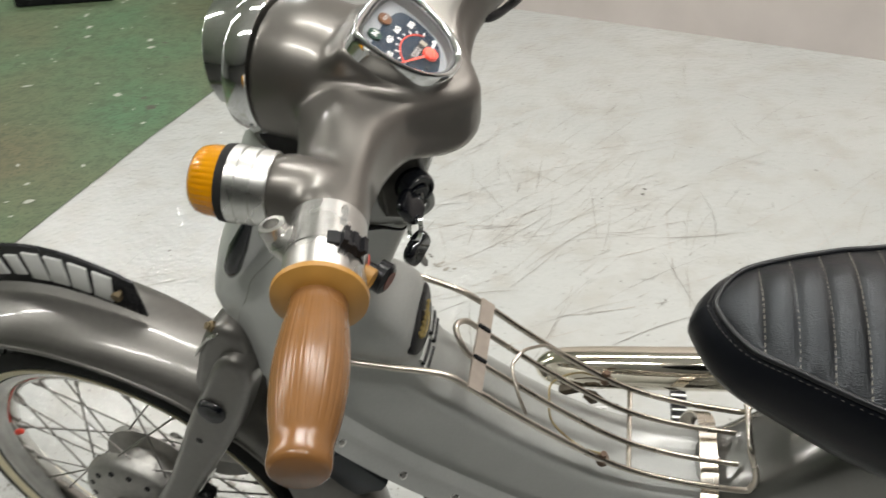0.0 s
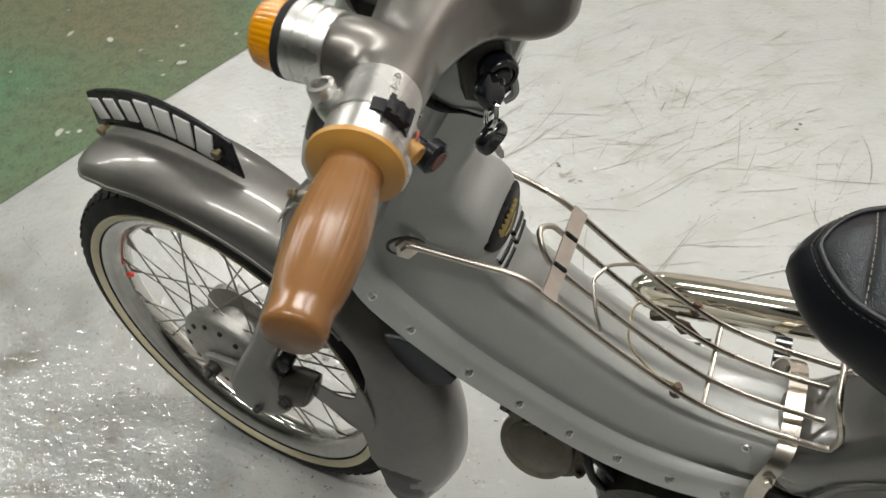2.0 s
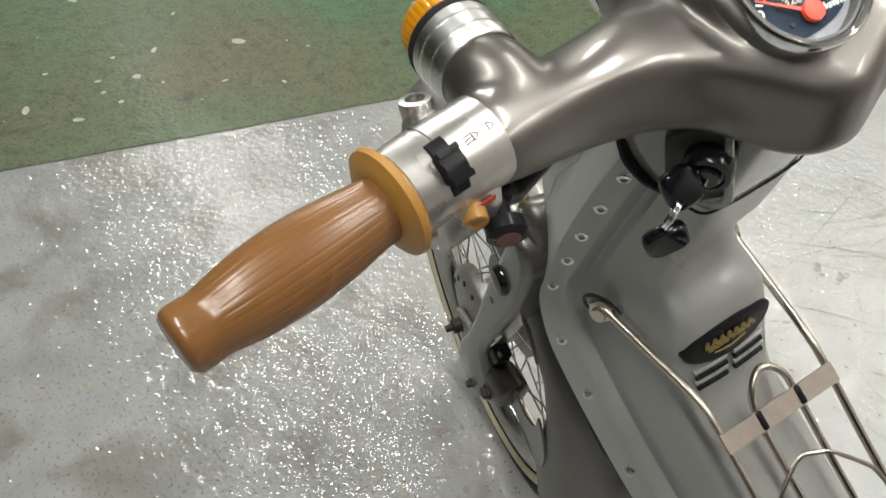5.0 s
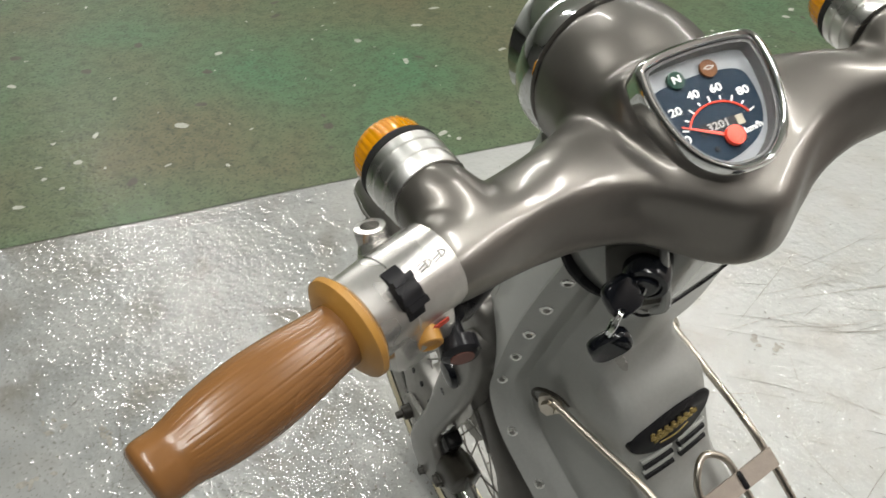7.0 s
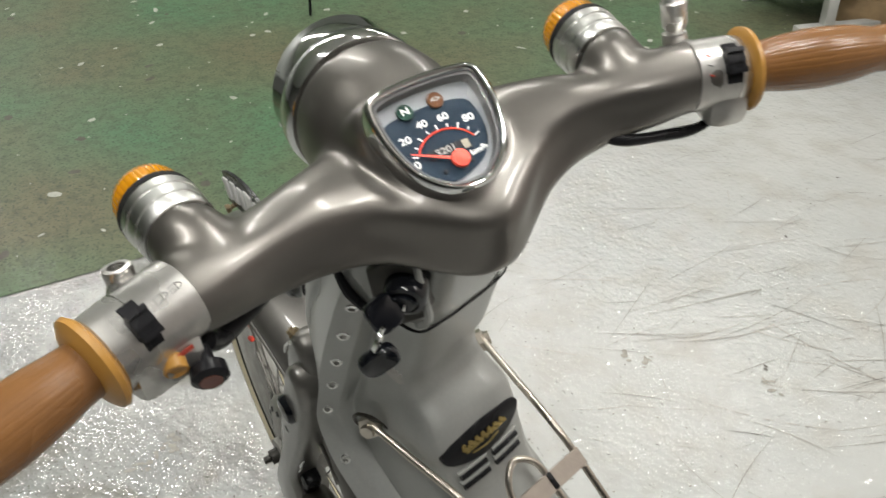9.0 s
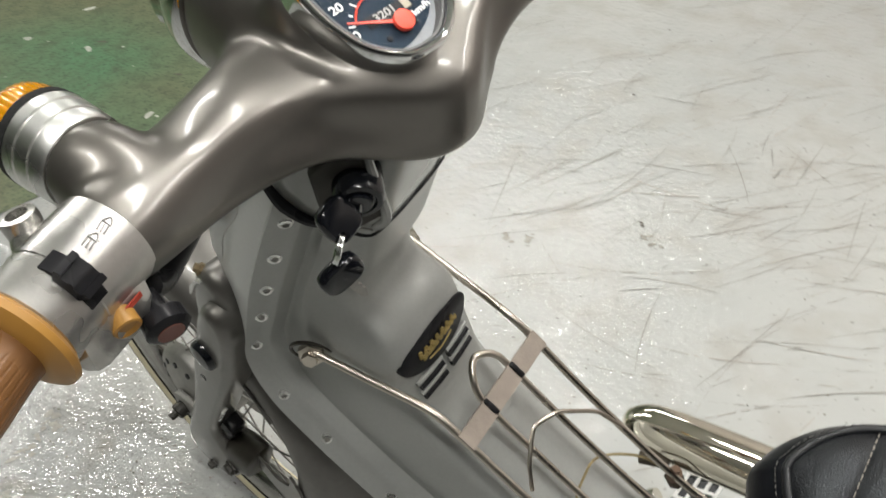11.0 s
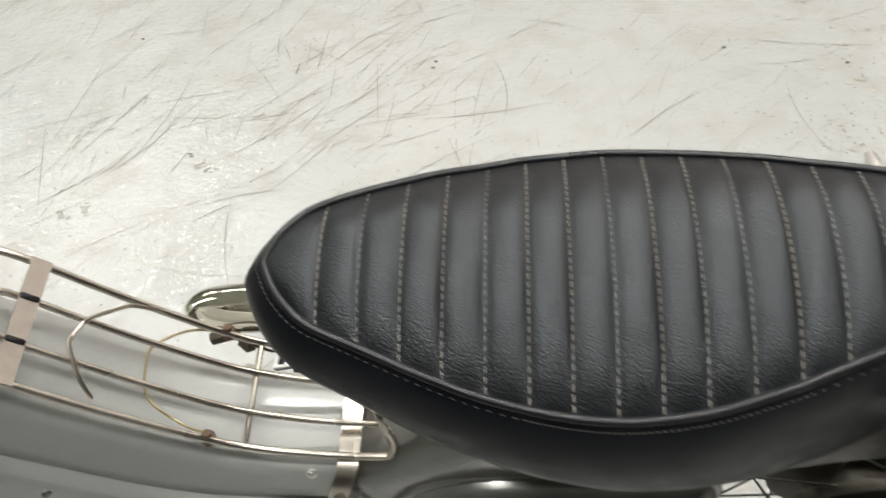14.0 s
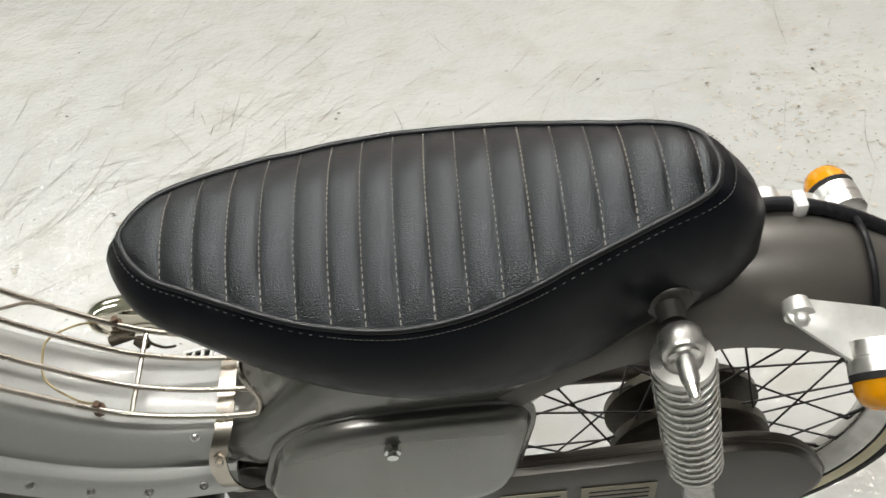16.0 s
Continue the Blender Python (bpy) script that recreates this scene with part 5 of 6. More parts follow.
def column():
    # cover flush with the shell, its foot cut along the slanting joint
    rings = []
    for fx, fz, px, pz, w, l in ((-0.139, 0.858, -0.099, 0.824, 0.058, 0.58), (-0.1375, 0.8615, -0.0955, 0.8305, 0.0635, 0.645), (-0.135, 0.872, -0.088, 0.849, 0.0635, 0.64), (-0.130, 0.888, -0.0785, 0.873, 0.062, 0.62), (-0.124, 0.905, -0.071, 0.893, 0.059, 0.60), (-0.116, 0.930, -0.062, 0.922, 0.054, 0.58)):
        F, P = Vector((fx, 0, fz)), Vector((px, 0, pz))
        half = [(w * 0.5, -0.75), (w * 0.85, -0.55), (w - 0.001, -0.25), (w, 0.0), (w - 0.004, 0.28), (w - 0.010, 0.50), (l * w + 0.006, 0.68), (l * w, 0.84), (l * w - 0.004, 0.93), (l * w - 0.011, 0.985), (l * w * 0.45, 1.0), (0, 1.0)]
        line = [(-a, F + (P - F) * b) for a, b in half]
        line += [(-a, v) for a, v in reversed(line[:-1])]
        rings.append([Vector((v.x, CY + a, v.z)) for a, v in line])
    col = part("steering_cover", skin(bmesh.new(), rings), GLOSSGREY, moped, "glossy grey steering column cover flush with the shell")
    for sd in (-1, 1):
        gap = [(-0.150, CY + sd * 0.0655, 0.884), (-0.144, CY + sd * 0.0665, 0.873), (-0.1375, CY + sd * 0.0660, 0.8625), (-0.126, CY + sd * 0.0620, 0.8515), (-0.113, CY + sd * 0.0520, 0.8415), (-0.099, CY + sd * 0.0420, 0.8310), (-0.0965, CY + sd * 0.020, 0.8285), (-0.0962, CY, 0.8285)]
        part("cover_joint", tube(gap, [0.0020, 0.0034, 0.0042, 0.0034, 0.0016, 0.0010, 0.0011, 0.0011] if sd < 0 else [0.0004, 0.0004, 0.0004, 0.0004, 0.0004, 0.0008, 0.0011, 0.0011], 8, 6), BLACK, col, "dark gap between shell and column cover")
    ax = Vector((0.62, -0.75, -0.12))
    lock = part("lock_housing", lathe([(-0.03, 0.0140), (-0.006, 0.0145), (0.003, 0.0142), (0.005, 0.0130), (0.0055, 0.010), (0.004, 0.009), (0.004, 0.001)], (-0.080, CY - 0.0575, 0.890), ax, 32), KEYBLACK, col, "black ignition lock housing")
    part("lock_barrel", lathe([(0, 0.008), (0.006, 0.008), (0.007, 0.007), (0.0072, 0.001)], (-0.080, CY - 0.0580, 0.890), ax, 24), KEYBLACK, lock, "ignition lock barrel")
    # moulded boss round the lock, closed by a ridge; dark colour stands for shade
    boss = [(-0.104, -0.0640, 0.904), (-0.094, -0.0550, 0.914), (-0.0777, -0.0439, 0.916), (-0.0735, -0.0457, 0.868), (-0.0870, -0.0560, 0.860), (-0.102, -0.0660, 0.870)]
    part("lock_boss", slab(boss, 0.024, (-0.55, 0.83, -0.1), 0.003), DARKBOSS, col, "boss round the lock, coloured dark for the shade there")
    part("boss_ridge", tube([(-0.0765, -0.0430, 0.916), (-0.0748, -0.0438, 0.893), (-0.0722, -0.0452, 0.868), (-0.0790, -0.0510, 0.861)], [0.0024, 0.0030, 0.0032, 0.0020], 8, 6), GLOSSGREY, col, "moulded ridge beside the lock")


def keys():
    k = new("key_bunch")
    tagged(k, "two black-headed keys on a split ring in the ignition", "keys")
    k.matrix_basis = LEAN
    # the turned key, its flat head across the lock
    def key(c, across, along, thick, w, h):
        """A moulded key head: rounded plate with a dished middle."""
        n = across.cross(along).normalized()
        rings = [ring(c + n * z, across, along, w * k, h * k, 28, 3.2) for z, k in ((-thick, 0.86), (-thick * 0.7, 0.97), (0, 1.0), (thick * 0.7, 0.97), (thick, 0.86), (thick * 0.82, 0.70), (thick * 0.78, 0.3))]
        return skin(bmesh.new(), rings)

    l1 = Vector((0.05, 0.95, 0.15)).normalized()
    n1 = Vector((0.82, -0.30, 0.45))
    a1 = n1.cross(l1).normalized()
    c1 = Vector((-0.081, CY - 0.075, 0.8875))
    part("key_head", key(c1, a1, l1, 0.0042, 0.0120, 0.0115), KEYBLACK, k, "black plastic key head")
    part("key_blade", tube([c1 + l1 * 0.009, c1 + l1 * 0.016], 0.0022, 8, 1), STEEL, k, "bare key blade in the lock")
    part("key_plate", tube([c1 + Vector((0.0045, 0.008, 0.0035)) + 0.0050 * (math.cos(q) * a1 + math.sin(q) * l1) for q in np.linspace(0.2, 2.9, 9)], 0.0010, 6, 2), CHROME, k, "bright edge of the key plate")
    c = Vector((-0.0775, CY - 0.084, 0.8755))
    for d_ in (-0.0009, 0.0009):
        part("split_ring", tube([c + Vector((d_, 0, 0)) + 0.0098 * (math.cos(q) * Vector((0.25, 0.35, 0.9)).normalized() + math.sin(q) * Vector((0.55, -0.8, 0.16)).normalized()) for q in (2 * math.pi * i / 18 for i in range(18))], 0.0009, 6, 2, True), CHROME, k, "steel split ring")
    a2, l2 = Vector((0.38, 0.86, 0.34)).normalized(), Vector((0.10, 0.32, -0.94)).normalized()
    c2 = Vector((-0.077, CY - 0.089, 0.859))
    l2 = (l2 - a2 * l2.dot(a2)).normalized()
    part("key_head", key(c2, a2, l2, 0.0044, 0.0135, 0.0098), KEYBLACK, k, "black plastic key head")
    side, n2 = a2, a2.cross(l2).normalized()
    teeth = [(-0.0030, 0.006), (0.0030, 0.006), (0.0030, 0.015), (0.0018, 0.0175), (0.0030, 0.020), (0.0016, 0.0225), (0.0028, 0.025), (0.0016, 0.029), (0.0, 0.0325), (-0.0022, 0.030), (-0.0030, 0.026)]
    part("key_blade", slab([c2 + side * a + l2 * b for a, b in teeth], 0.0016, n2), CAST, k, "bare key blade", smooth=False)


def rack():
    y0 = CY + 0.004
    prof = [(-0.182, 0.671), (-0.135, 0.658), (-0.086, 0.644), (-0.060, 0.624), (-0.02, 0.585), (0.02, 0.549), (0.065, 0.513), (0.10, 0.493), (0.15, 0.478), (0.208, 0.470)]
    near = [(x, y0 - interp([-0.19, -0.086, 0.1, 0.21], [0.066, 0.053, 0.050, 0.048], x), z) for x, z in prof]
    far = [(x, 2 * y0 - y, z) for x, y, z in near]
    back = [(0.219, y0 - 0.046, 0.474), (0.222, y0 - 0.042, 0.490), (0.214, y0 - 0.036, 0.520), (0.212, y0 - 0.02, 0.528), (0.212, y0 + 0.02, 0.528), (0.214, y0 + 0.036, 0.520), (0.222, y0 + 0.042, 0.490), (0.219, y0 + 0.046, 0.474)]
    rust = mat("rusty_steel", (0.11, 0.065, 0.04), 0.6, 0.3, 120, 0.3)
    brass = mat("dull_brass_wire", (0.36, 0.29, 0.15), 0.45, 0.6, 120, 0.2)
    rk = part("carrier_rack", tube(near + back + list(reversed(far)), 0.0033, 10, 8), STEEL, moped, "stainless wire carrier over the step-through")
    pr = [(x, z + 0.001) for x, z in prof[2:]]
    lp = [(x, y0 - 0.019, z) for x, z in pr if x > -0.07]
    lp2 = [(x, y0 + 0.019, z) for x, z in pr if x > -0.07]
    part("inner_rail", tube(list(reversed(lp)) + [(-0.072, y0 - 0.014, 0.642), (-0.079, y0, 0.650), (-0.072, y0 + 0.014, 0.642)] + lp2, 0.003, 10, 8), STEEL, rk)
    for x, z in ((0.095, 0.4925),):
        part("crossbar", tube([(x, y0 - 0.05, z), (x, y0 + 0.05, z)], 0.0028, 8, 1), STEEL, rk)
    part("strap", slab([(-0.062, y0 - 0.055, 0.6290), (-0.050, y0 - 0.055, 0.6180), (-0.050, y0 + 0.055, 0.6180), (-0.062, y0 + 0.055, 0.6290)], 0.0022, (0.66, 0, 0.75)), TANSTRAP, rk, "beige flat strap across the carrier", smooth=False)
    for y in (y0 - 0.019, y0 + 0.019):
        part("strap_loop", block((-0.056, y, 0.624), (0.016, 0.005, 0.0085), 0.002, Matrix.Rotation(0.72, 3, "Y")), BLACK, rk)
    bow = [Vector(v) for v in ((-0.009, -0.035, 0.572), (-0.017, -0.024, 0.587), (-0.026, 0.0, 0.603), (-0.016, 0.022, 0.601), (0.003, 0.050, 0.575), (0.022, 0.058, 0.552))]
    tight = [bow[0]]
    for a_, b_, c_ in zip(bow, bow[1:], bow[2:]):
        tight += [b_.lerp(a_, 0.22), b_.lerp(a_, 0.06).lerp(c_, 0.06), b_.lerp(c_, 0.22)]
    part("wire_bow", tube(tight + [bow[-1]], 0.0019, 8, 3), STEEL, rk, "bent wire bow")
    part("thin_wire", tube([(0.067, -0.038, 0.515), (0.045, -0.03, 0.512), (0.016, -0.013, 0.525), (0.010, 0.012, 0.533), (0.013, 0.034, 0.533), (0.04, 0.055, 0.523), (0.068, 0.061, 0.505)], 0.0012, 6, 6), brass, rk, "thin brassy wire")
    for y in (-0.040, 0.061):
        part("clamp_bolt", lathe([(-0.008, 0.004), (-0.004, 0.004), (-0.004, 0.0065), (0.004, 0.0065), (0.004, 0.0035), (0.012, 0.0035)], (0.068, y, 0.507), (0.1, 0, 1), 8), rust, rk, "rusty clamp bolt")
    part("rack_bolt", lathe([(-0.006, 0.011), (0.0, 0.011), (0.001, 0.0065), (0.006, 0.0065)], (-0.184, y0 - 0.068, 0.668), (0.5, -0.85, 0.2), 6), STEEL, rk, "hexagon bolt")
    part("rack_bolt", lathe([(-0.006, 0.011), (0.0, 0.011), (0.001, 0.0065), (0.006, 0.0065)], (-0.184, y0 + 0.068, 0.668), (0.5, 0.85, 0.2), 6), STEEL, rk)
    path = smooth_line([(0.180, CY, 0.4625), (0.180, CY - 0.03, 0.461), (0.179, CY - 0.048, 0.457), (0.175, CY - 0.060, 0.449), (0.170, CY - 0.0665, 0.438), (0.165, CY - 0.070, 0.42), (0.162, CY - 0.071, 0.385), (0.168, CY - 0.069, 0.355), (0.182, CY - 0.064, 0.338), (0.198, CY - 0.058, 0.332)], 5)
    path = [Vector((v.x, 2 * CY - v.y, v.z)) for v in reversed(path[1:])] + path
    rings = []
    for i, c in enumerate(path):
        q = radians(-99 + 198 * i / (len(path) - 1))
        o3 = Vector((0, -math.sin(q), math.cos(q))) * 0.0025
        rings.append([c + Vector((-0.009, 0, 0)), c + Vector((0.009, 0, 0)), c + Vector((0.009, 0, 0)) + o3, c + Vector((-0.009, 0, 0)) + o3])
    bm = skin(bmesh.new(), rings)
    part("band_bolt", lathe([(-0.004, 0.007), (0.003, 0.007), (0.004, 0.0045), (0.010, 0.0045)], (0.170, CY - 0.070, 0.432), (0, -0.95, 0.2), 6), STEEL, rk, "hexagon bolt of the band")
    part("clamp_band", bm, STEEL, rk, "bright metal band round the frame")


SX = [0.158, 0.166, 0.178, 0.192, 0.22, 0.248, 0.275, 0.302, 0.331, 0.359, 0.388, 0.415, 0.445, 0.472, 0.50, 0.526, 0.554, 0.581, 0.608, 0.634, 0.648, 0.655]
SW = [0.003, 0.020, 0.035, 0.046, 0.058, 0.069, 0.079, 0.0870, 0.0940, 0.0985, 0.1010, 0.1000, 0.0965, 0.0905, 0.083, 0.0740, 0.065, 0.056, 0.0475, 0.037, 0.025, 0.004]
SZ = [0.712, 0.712, 0.711, 0.709, 0.707, 0.703, 0.699, 0.694, 0.692, 0.690, 0.690, 0.691, 0.694, 0.699, 0.705, 0.711, 0.717, 0.722, 0.728, 0.731, 0.731, 0.730]
_s = smooth_line([(a_, b_, c_) for a_, b_, c_ in zip(SX, SW, SZ)], 5)
SX, SW, SZ = [v.x for v in _s], [v.y for v in _s], [v.z for v in _s]
SEAMS = [0.1965 + 0.02755 * i for i in range(17)]


def seat_edge(x, y):
    return interp(SX, SZ, x) + 0.085 * y


def seat_top(x, y):
    w, z = interp(SX, SW, x), seat_edge(x, y)
    t = min(1.0, abs(y) / max(w, 1e-4))
    crown = 0.30 * w * (1 - t ** 2.4)
    k = (x - SEAMS[0]) / 0.02755
    d = abs(k - round(k)) * 0.02755
    puff = 0.0042 - 0.0036 * math.exp(-d / 0.0046) if -0.6 < k < 16.6 else 0.0042
    return z + crown + (puff - 0.0042) * (1 - t ** 6)


def seat():
    bm = bmesh.new()
    xs = np.linspace(SX[0], SX[-1], 260)
    ts = [math.sin(t * math.pi / 2) for t in np.linspace(-1, 1, 27)]
    grid = []
    for x in xs:
        w = interp(SX, SW, x)
        grid.append([bm.verts.new((x, CY - 0.003 + w * t, seat_top(x, w * t))) for t in ts])
    for a, b in zip(grid, grid[1:]):
        for j in range(len(ts) - 1):
            bm.faces.new((a[j], b[j], b[j + 1], a[j + 1]))
    st = part("seat", bm, LEATHER, moped, "black pleated vinyl seat with beige stitching")
    y0 = CY - 0.003
    n = 90
    tt = [0.5 - 0.5 * math.cos(math.pi * i / n) for i in range(n + 1)]
    xo = [SX[0] + (SX[-1] - SX[0]) * t for t in tt]
    side = [(x, -interp(SX, SW, x)) for x in xo] + [(x, interp(SX, SW, x)) for x in reversed(xo[1:-1])]
    part("piping", tube([(x, y0 + y, seat_edge(x, y) + 0.001) for x, y in side], 0.0030, 10, 1, True), PIPING, st, "glossy black piping")
    BX = [0.13, 0.17, 0.25, 0.32, 0.40, 0.45, 0.50, 0.55, 0.61, 0.68]
    BZ = [0.662, 0.650, 0.620, 0.602, 0.586, 0.578, 0.566, 0.570, 0.600, 0.600]
    rings = []
    cx = 0.42
    for x, y in side:
        zt = seat_edge(x, y)
        nx = Vector((0.0, 1.0 if y > 0 else -1.0))
        i0 = Vector((x - cx, y * 2.6)).normalized()
        out = Vector((i0.x, i0.y))
        endk = min(1.0, max(0.0, (0.20 - x) / 0.042)) if x < 0.3 else min(1.0, max(0.0, (x - 0.60) / 0.05))
        out = Vector(((-1 if x < 0.4 else 1) * endk, (1 if y > 0 else -1) * (1 - endk) + 1e-6)).normalized()
        r = []
        for b, f in ((0.0, 0.0), (0.0045, 0.055), (0.012, 0.25), (0.016, 0.45), (0.0165, 0.70), (0.013, 0.90), (0.007, 1.0)):
            xx, yy = x + out.x * b * (2.9 if x > 0.4 else 1.25), y + out.y * b
            zb = interp(BX, BZ, xx)
            r.append(Vector((xx, y0 + yy, zt + (zb - zt) * f)))
        r += [Vector((x - out.x * 0.01, y0 + y * 0.85, interp(BX, BZ, x) + 0.002)), Vector((x, y0 + y * 0.9, zt - 0.01))]
        rings.append(r)
    part("skirt", skin(bmesh.new(), rings, closed=True), SKIRT, st, "smooth black seat side")
    bm = bmesh.new()

    def dash(p, d, nrm, length=0.0042):
        d = d.normalized()
        w = d.cross(nrm).normalized() * 0.00048
        h = nrm.normalized() * 0.0007
        a, b = p - d * length / 2, p + d * length / 2
        v = [bm.verts.new(q) for q in (a - w, a + w, b + w, b - w)]
        t = [bm.verts.new(q) for q in (a * 0.8 + b * 0.2 + h, b * 0.8 + a * 0.2 + h)]
        bm.faces.new((v[0], v[1], t[0]))
        bm.faces.new((v[1], v[2], t[1], t[0]))
        bm.faces.new((v[2], v[3], t[1]))
        bm.faces.new((v[3], v[0], t[0], t[1]))

    for x in SEAMS:
        w = interp(SX, SW, x) * 0.975
        k = int(2 * w / 0.0056)
        for i in range(k):
            y = -w + 2 * w * (i + 0.5) / k
            y2 = y + 0.001
            dash(Vector((x, y0 + y, seat_top(x, y) + 0.0002)), Vector((0, 0.001, seat_top(x, y2) - seat_top(x, y))), Vector((0, 0, 1)))
    tagged(part("stitching", bm, THREAD, st, "beige stitches", smooth=False), kind="stuff")
    bm = bmesh.new()
    for i, (x, y) in enumerate(side):
        x2, y2 = side[(i + 1) % len(side)]
        seg = Vector((x2 - x, y2 - y))
        k = max(1, int(seg.length / 0.0042))
        for j in range(k):
            f = (j + 0.5) / k
            a = rings[i][1] * (1 - f) + rings[(i + 1) % len(rings)][1] * f
            o = Vector((a.x - 0.42, (a.y - y0) * 3, 0)).normalized()
            dash(a + o * 0.0006 + Vector((0, 0, 0.0006)), rings[(i + 1) % len(rings)][1] - rings[i][1], o + Vector((0, 0, 0.6)), min(0.0030, seg.length / k * 0.7))
    tagged(part("edge_stitching", bm, mat("grey_thread", (0.06, 0.058, 0.054), 0.8), st, "fine grey stitches along the piping", smooth=False), kind="stuff")


def rear_body():
    rings = []
    for x, zb, zt, hw in ((0.165, 0.36, 0.448, 0.055), (0.20, 0.36, 0.455, 0.064), (0.24, 0.37, 0.497, 0.068), (0.30, 0.39, 0.575, 0.072), (0.38, 0.42, 0.60, 0.074), (0.46, 0.445, 0.625, 0.073), (0.52, 0.485, 0.632, 0.072), (0.57, 0.535, 0.632, 0.0695), (0.62, 0.565, 0.625, 0.062), (0.66, 0.575, 0.615, 0.045)):
        rings.append(ring((x, CY, (zb + zt) / 2), (0, 1, 0), (0, 0, 1), hw * 0.92, (zt - zb) / 2, 32, 3.2))
    part("frame_body", skin(bmesh.new(), rings), COVERPAINT, moped, "grey pressed steel frame under the seat")
    st = dense([(-62, 0.325, 0.30, 0.066), (-45, 0.343, 0.285, 0.069), (-25, 0.352, 0.285, 0.070), (0, 0.354, 0.278, 0.070), (25, 0.355, 0.262, 0.069), (50, 0.360, 0.262, 0.068), (75, 0.37, 0.27, 0.066), (95, 0.368, 0.29, 0.06), (100, 0.36, 0.31, 0.045)])
    part("rear_mudguard", sweep_arc(RA, st), GREYFRAME, moped, "grey painted rear mudguard")
    wheel("rear_wheel", RA, None, DARKSPOKE, OLDHUB, 0.092, False, "spoked rear wheel with a dark hub")
    for s in (-1, 1):
        y = CY + s * 0.0605
        out = [(0.200, 0.335), (0.2125, 0.398), (0.232, 0.440), (0.262, 0.4665), (0.302, 0.4815), (0.360, 0.4885), (0.416, 0.4900), (0.460, 0.4880), (0.485, 0.4810), (0.4955, 0.463), (0.4950, 0.436), (0.485, 0.380), (0.4735, 0.325), (0.440, 0.292), (0.36, 0.280), (0.26, 0.288)]
        ol = [(v.x, v.z) for v in smooth_line([(a, 0, b) for a, b in out], 5, True)]
        cx, cz = 0.355, 0.39
        rr = []
        for k, h in ((1.0, 0.0), (1.006, 0.002), (1.006, 0.006), (0.995, 0.0075), (0.978, 0.0078), (0.968, 0.0080), (0.955, 0.013), (0.935, 0.0185), (0.90, 0.0225), (0.84, 0.0248), (0.7, 0.026), (0.4, 0.0265)):
            rr.append([Vector((cx + (a - cx) * k, y + s * h, cz + (b - cz) * k)) for a, b in ol])
        cov = part("side_cover", skin(bmesh.new(), rr), COVERPAINT, moped, "rounded grey metal side cover")
        part("cover_bolt", lathe([(-0.006, 0.0045), (0.002, 0.0045), (0.003, 0.0085), (0.010, 0.0085), (0.0105, 0.006), (0.015, 0.006)], (0.352, CY + s * 0.086, 0.456), (0, s, 0), 8), CHROME, cov, "chrome acorn bolt")
    # shocks
    for s in (-1, 1):
        a, b = Vector((0.613, CY + s * 0.107, 0.628)), Vector((0.672, CY + s * 0.107, 0.285))
        d = (b - a).normalized()
        sh = part("shock_absorber", lathe([(0.006, 0.012), (0.014, 0.016), (0.022, 0.018), (0.024, 0.027), (0.032, 0.0275), (0.034, 0.014), (0.26, 0.014), (0.262, 0.017), (0.345, 0.017), (0.35, 0.010)], a, d, 28), SATIN, moped, "rear shock absorber with a chrome spring")
        d2, u, w = frame_of(d)
        pts = [a + d * (0.036 + 0.205 * i / 300) + 0.0245 * (math.cos(2 * math.pi * i / 20) * u + math.sin(2 * math.pi * i / 20) * w) for i in range(301)]
        part("spring", tube(pts, 0.0046, 10, 1, raw=True), SPRING, sh, "chrome coil spring")
        part("eye", lathe([(-0.012, 0.010), (-0.0115, 0.0165), (-0.008, 0.0185), (0.008, 0.0190), (0.011, 0.0175), (0.012, 0.009)], a, (0, s, 0), 28), SATIN, sh)
        part("mount_boss", lathe([(-0.012, 0.030), (-0.007, 0.030), (-0.005, 0.026), (-0.003, 0.021), (0.001, 0.0205), (0.004, 0.018), (0.005, 0.0125), (0.022, 0.0115)], a + Vector((-0.002, -s * 0.040, 0.002)), (0, s, 0), 28), DARKBOSS, sh)
        part("acorn_nut", lathe([(-0.002, 0.0140), (0.001, 0.0140), (0.002, 0.0080), (0.020, 0.0080), (0.028, 0.0060), (0.038, 0.0045), (0.040, 0.002)], a + Vector((0.0, s * 0.012, 0)), (0.04, s, -0.12), 12), SPRING, sh, "long chrome nut")
    # chain case and swing arm
    out = [(0.36, 0.342), (0.44, 0.349), (0.56, 0.354), (0.65, 0.361), (0.72, 0.362), (0.77, 0.345), (0.805, 0.305), (0.822, 0.26), (0.80, 0.21), (0.74, 0.175), (0.68, 0.17), (0.56, 0.195), (0.42, 0.24), (0.36, 0.27)]
    ol = [(v.x, v.z) for v in smooth_line([(a, 0, b) for a, b in out], 5, True)]
    rr = [[Vector((0.6 + (a - 0.6) * k, CY - 0.060 - h, 0.27 + (b - 0.27) * k)) for a, b in ol] for k, h in ((0.985, 0), (1.0, 0.002), (1.0, 0.009), (1.012, 0.010), (1.012, 0.0135), (0.998, 0.0145), (0.992, 0.020), (0.98, 0.0230), (0.95, 0.0238), (0.5, 0.024))]
    cc = part("chain_case", skin(bmesh.new(), rr), CASEPAINT, moped, "enclosed grey chain case")
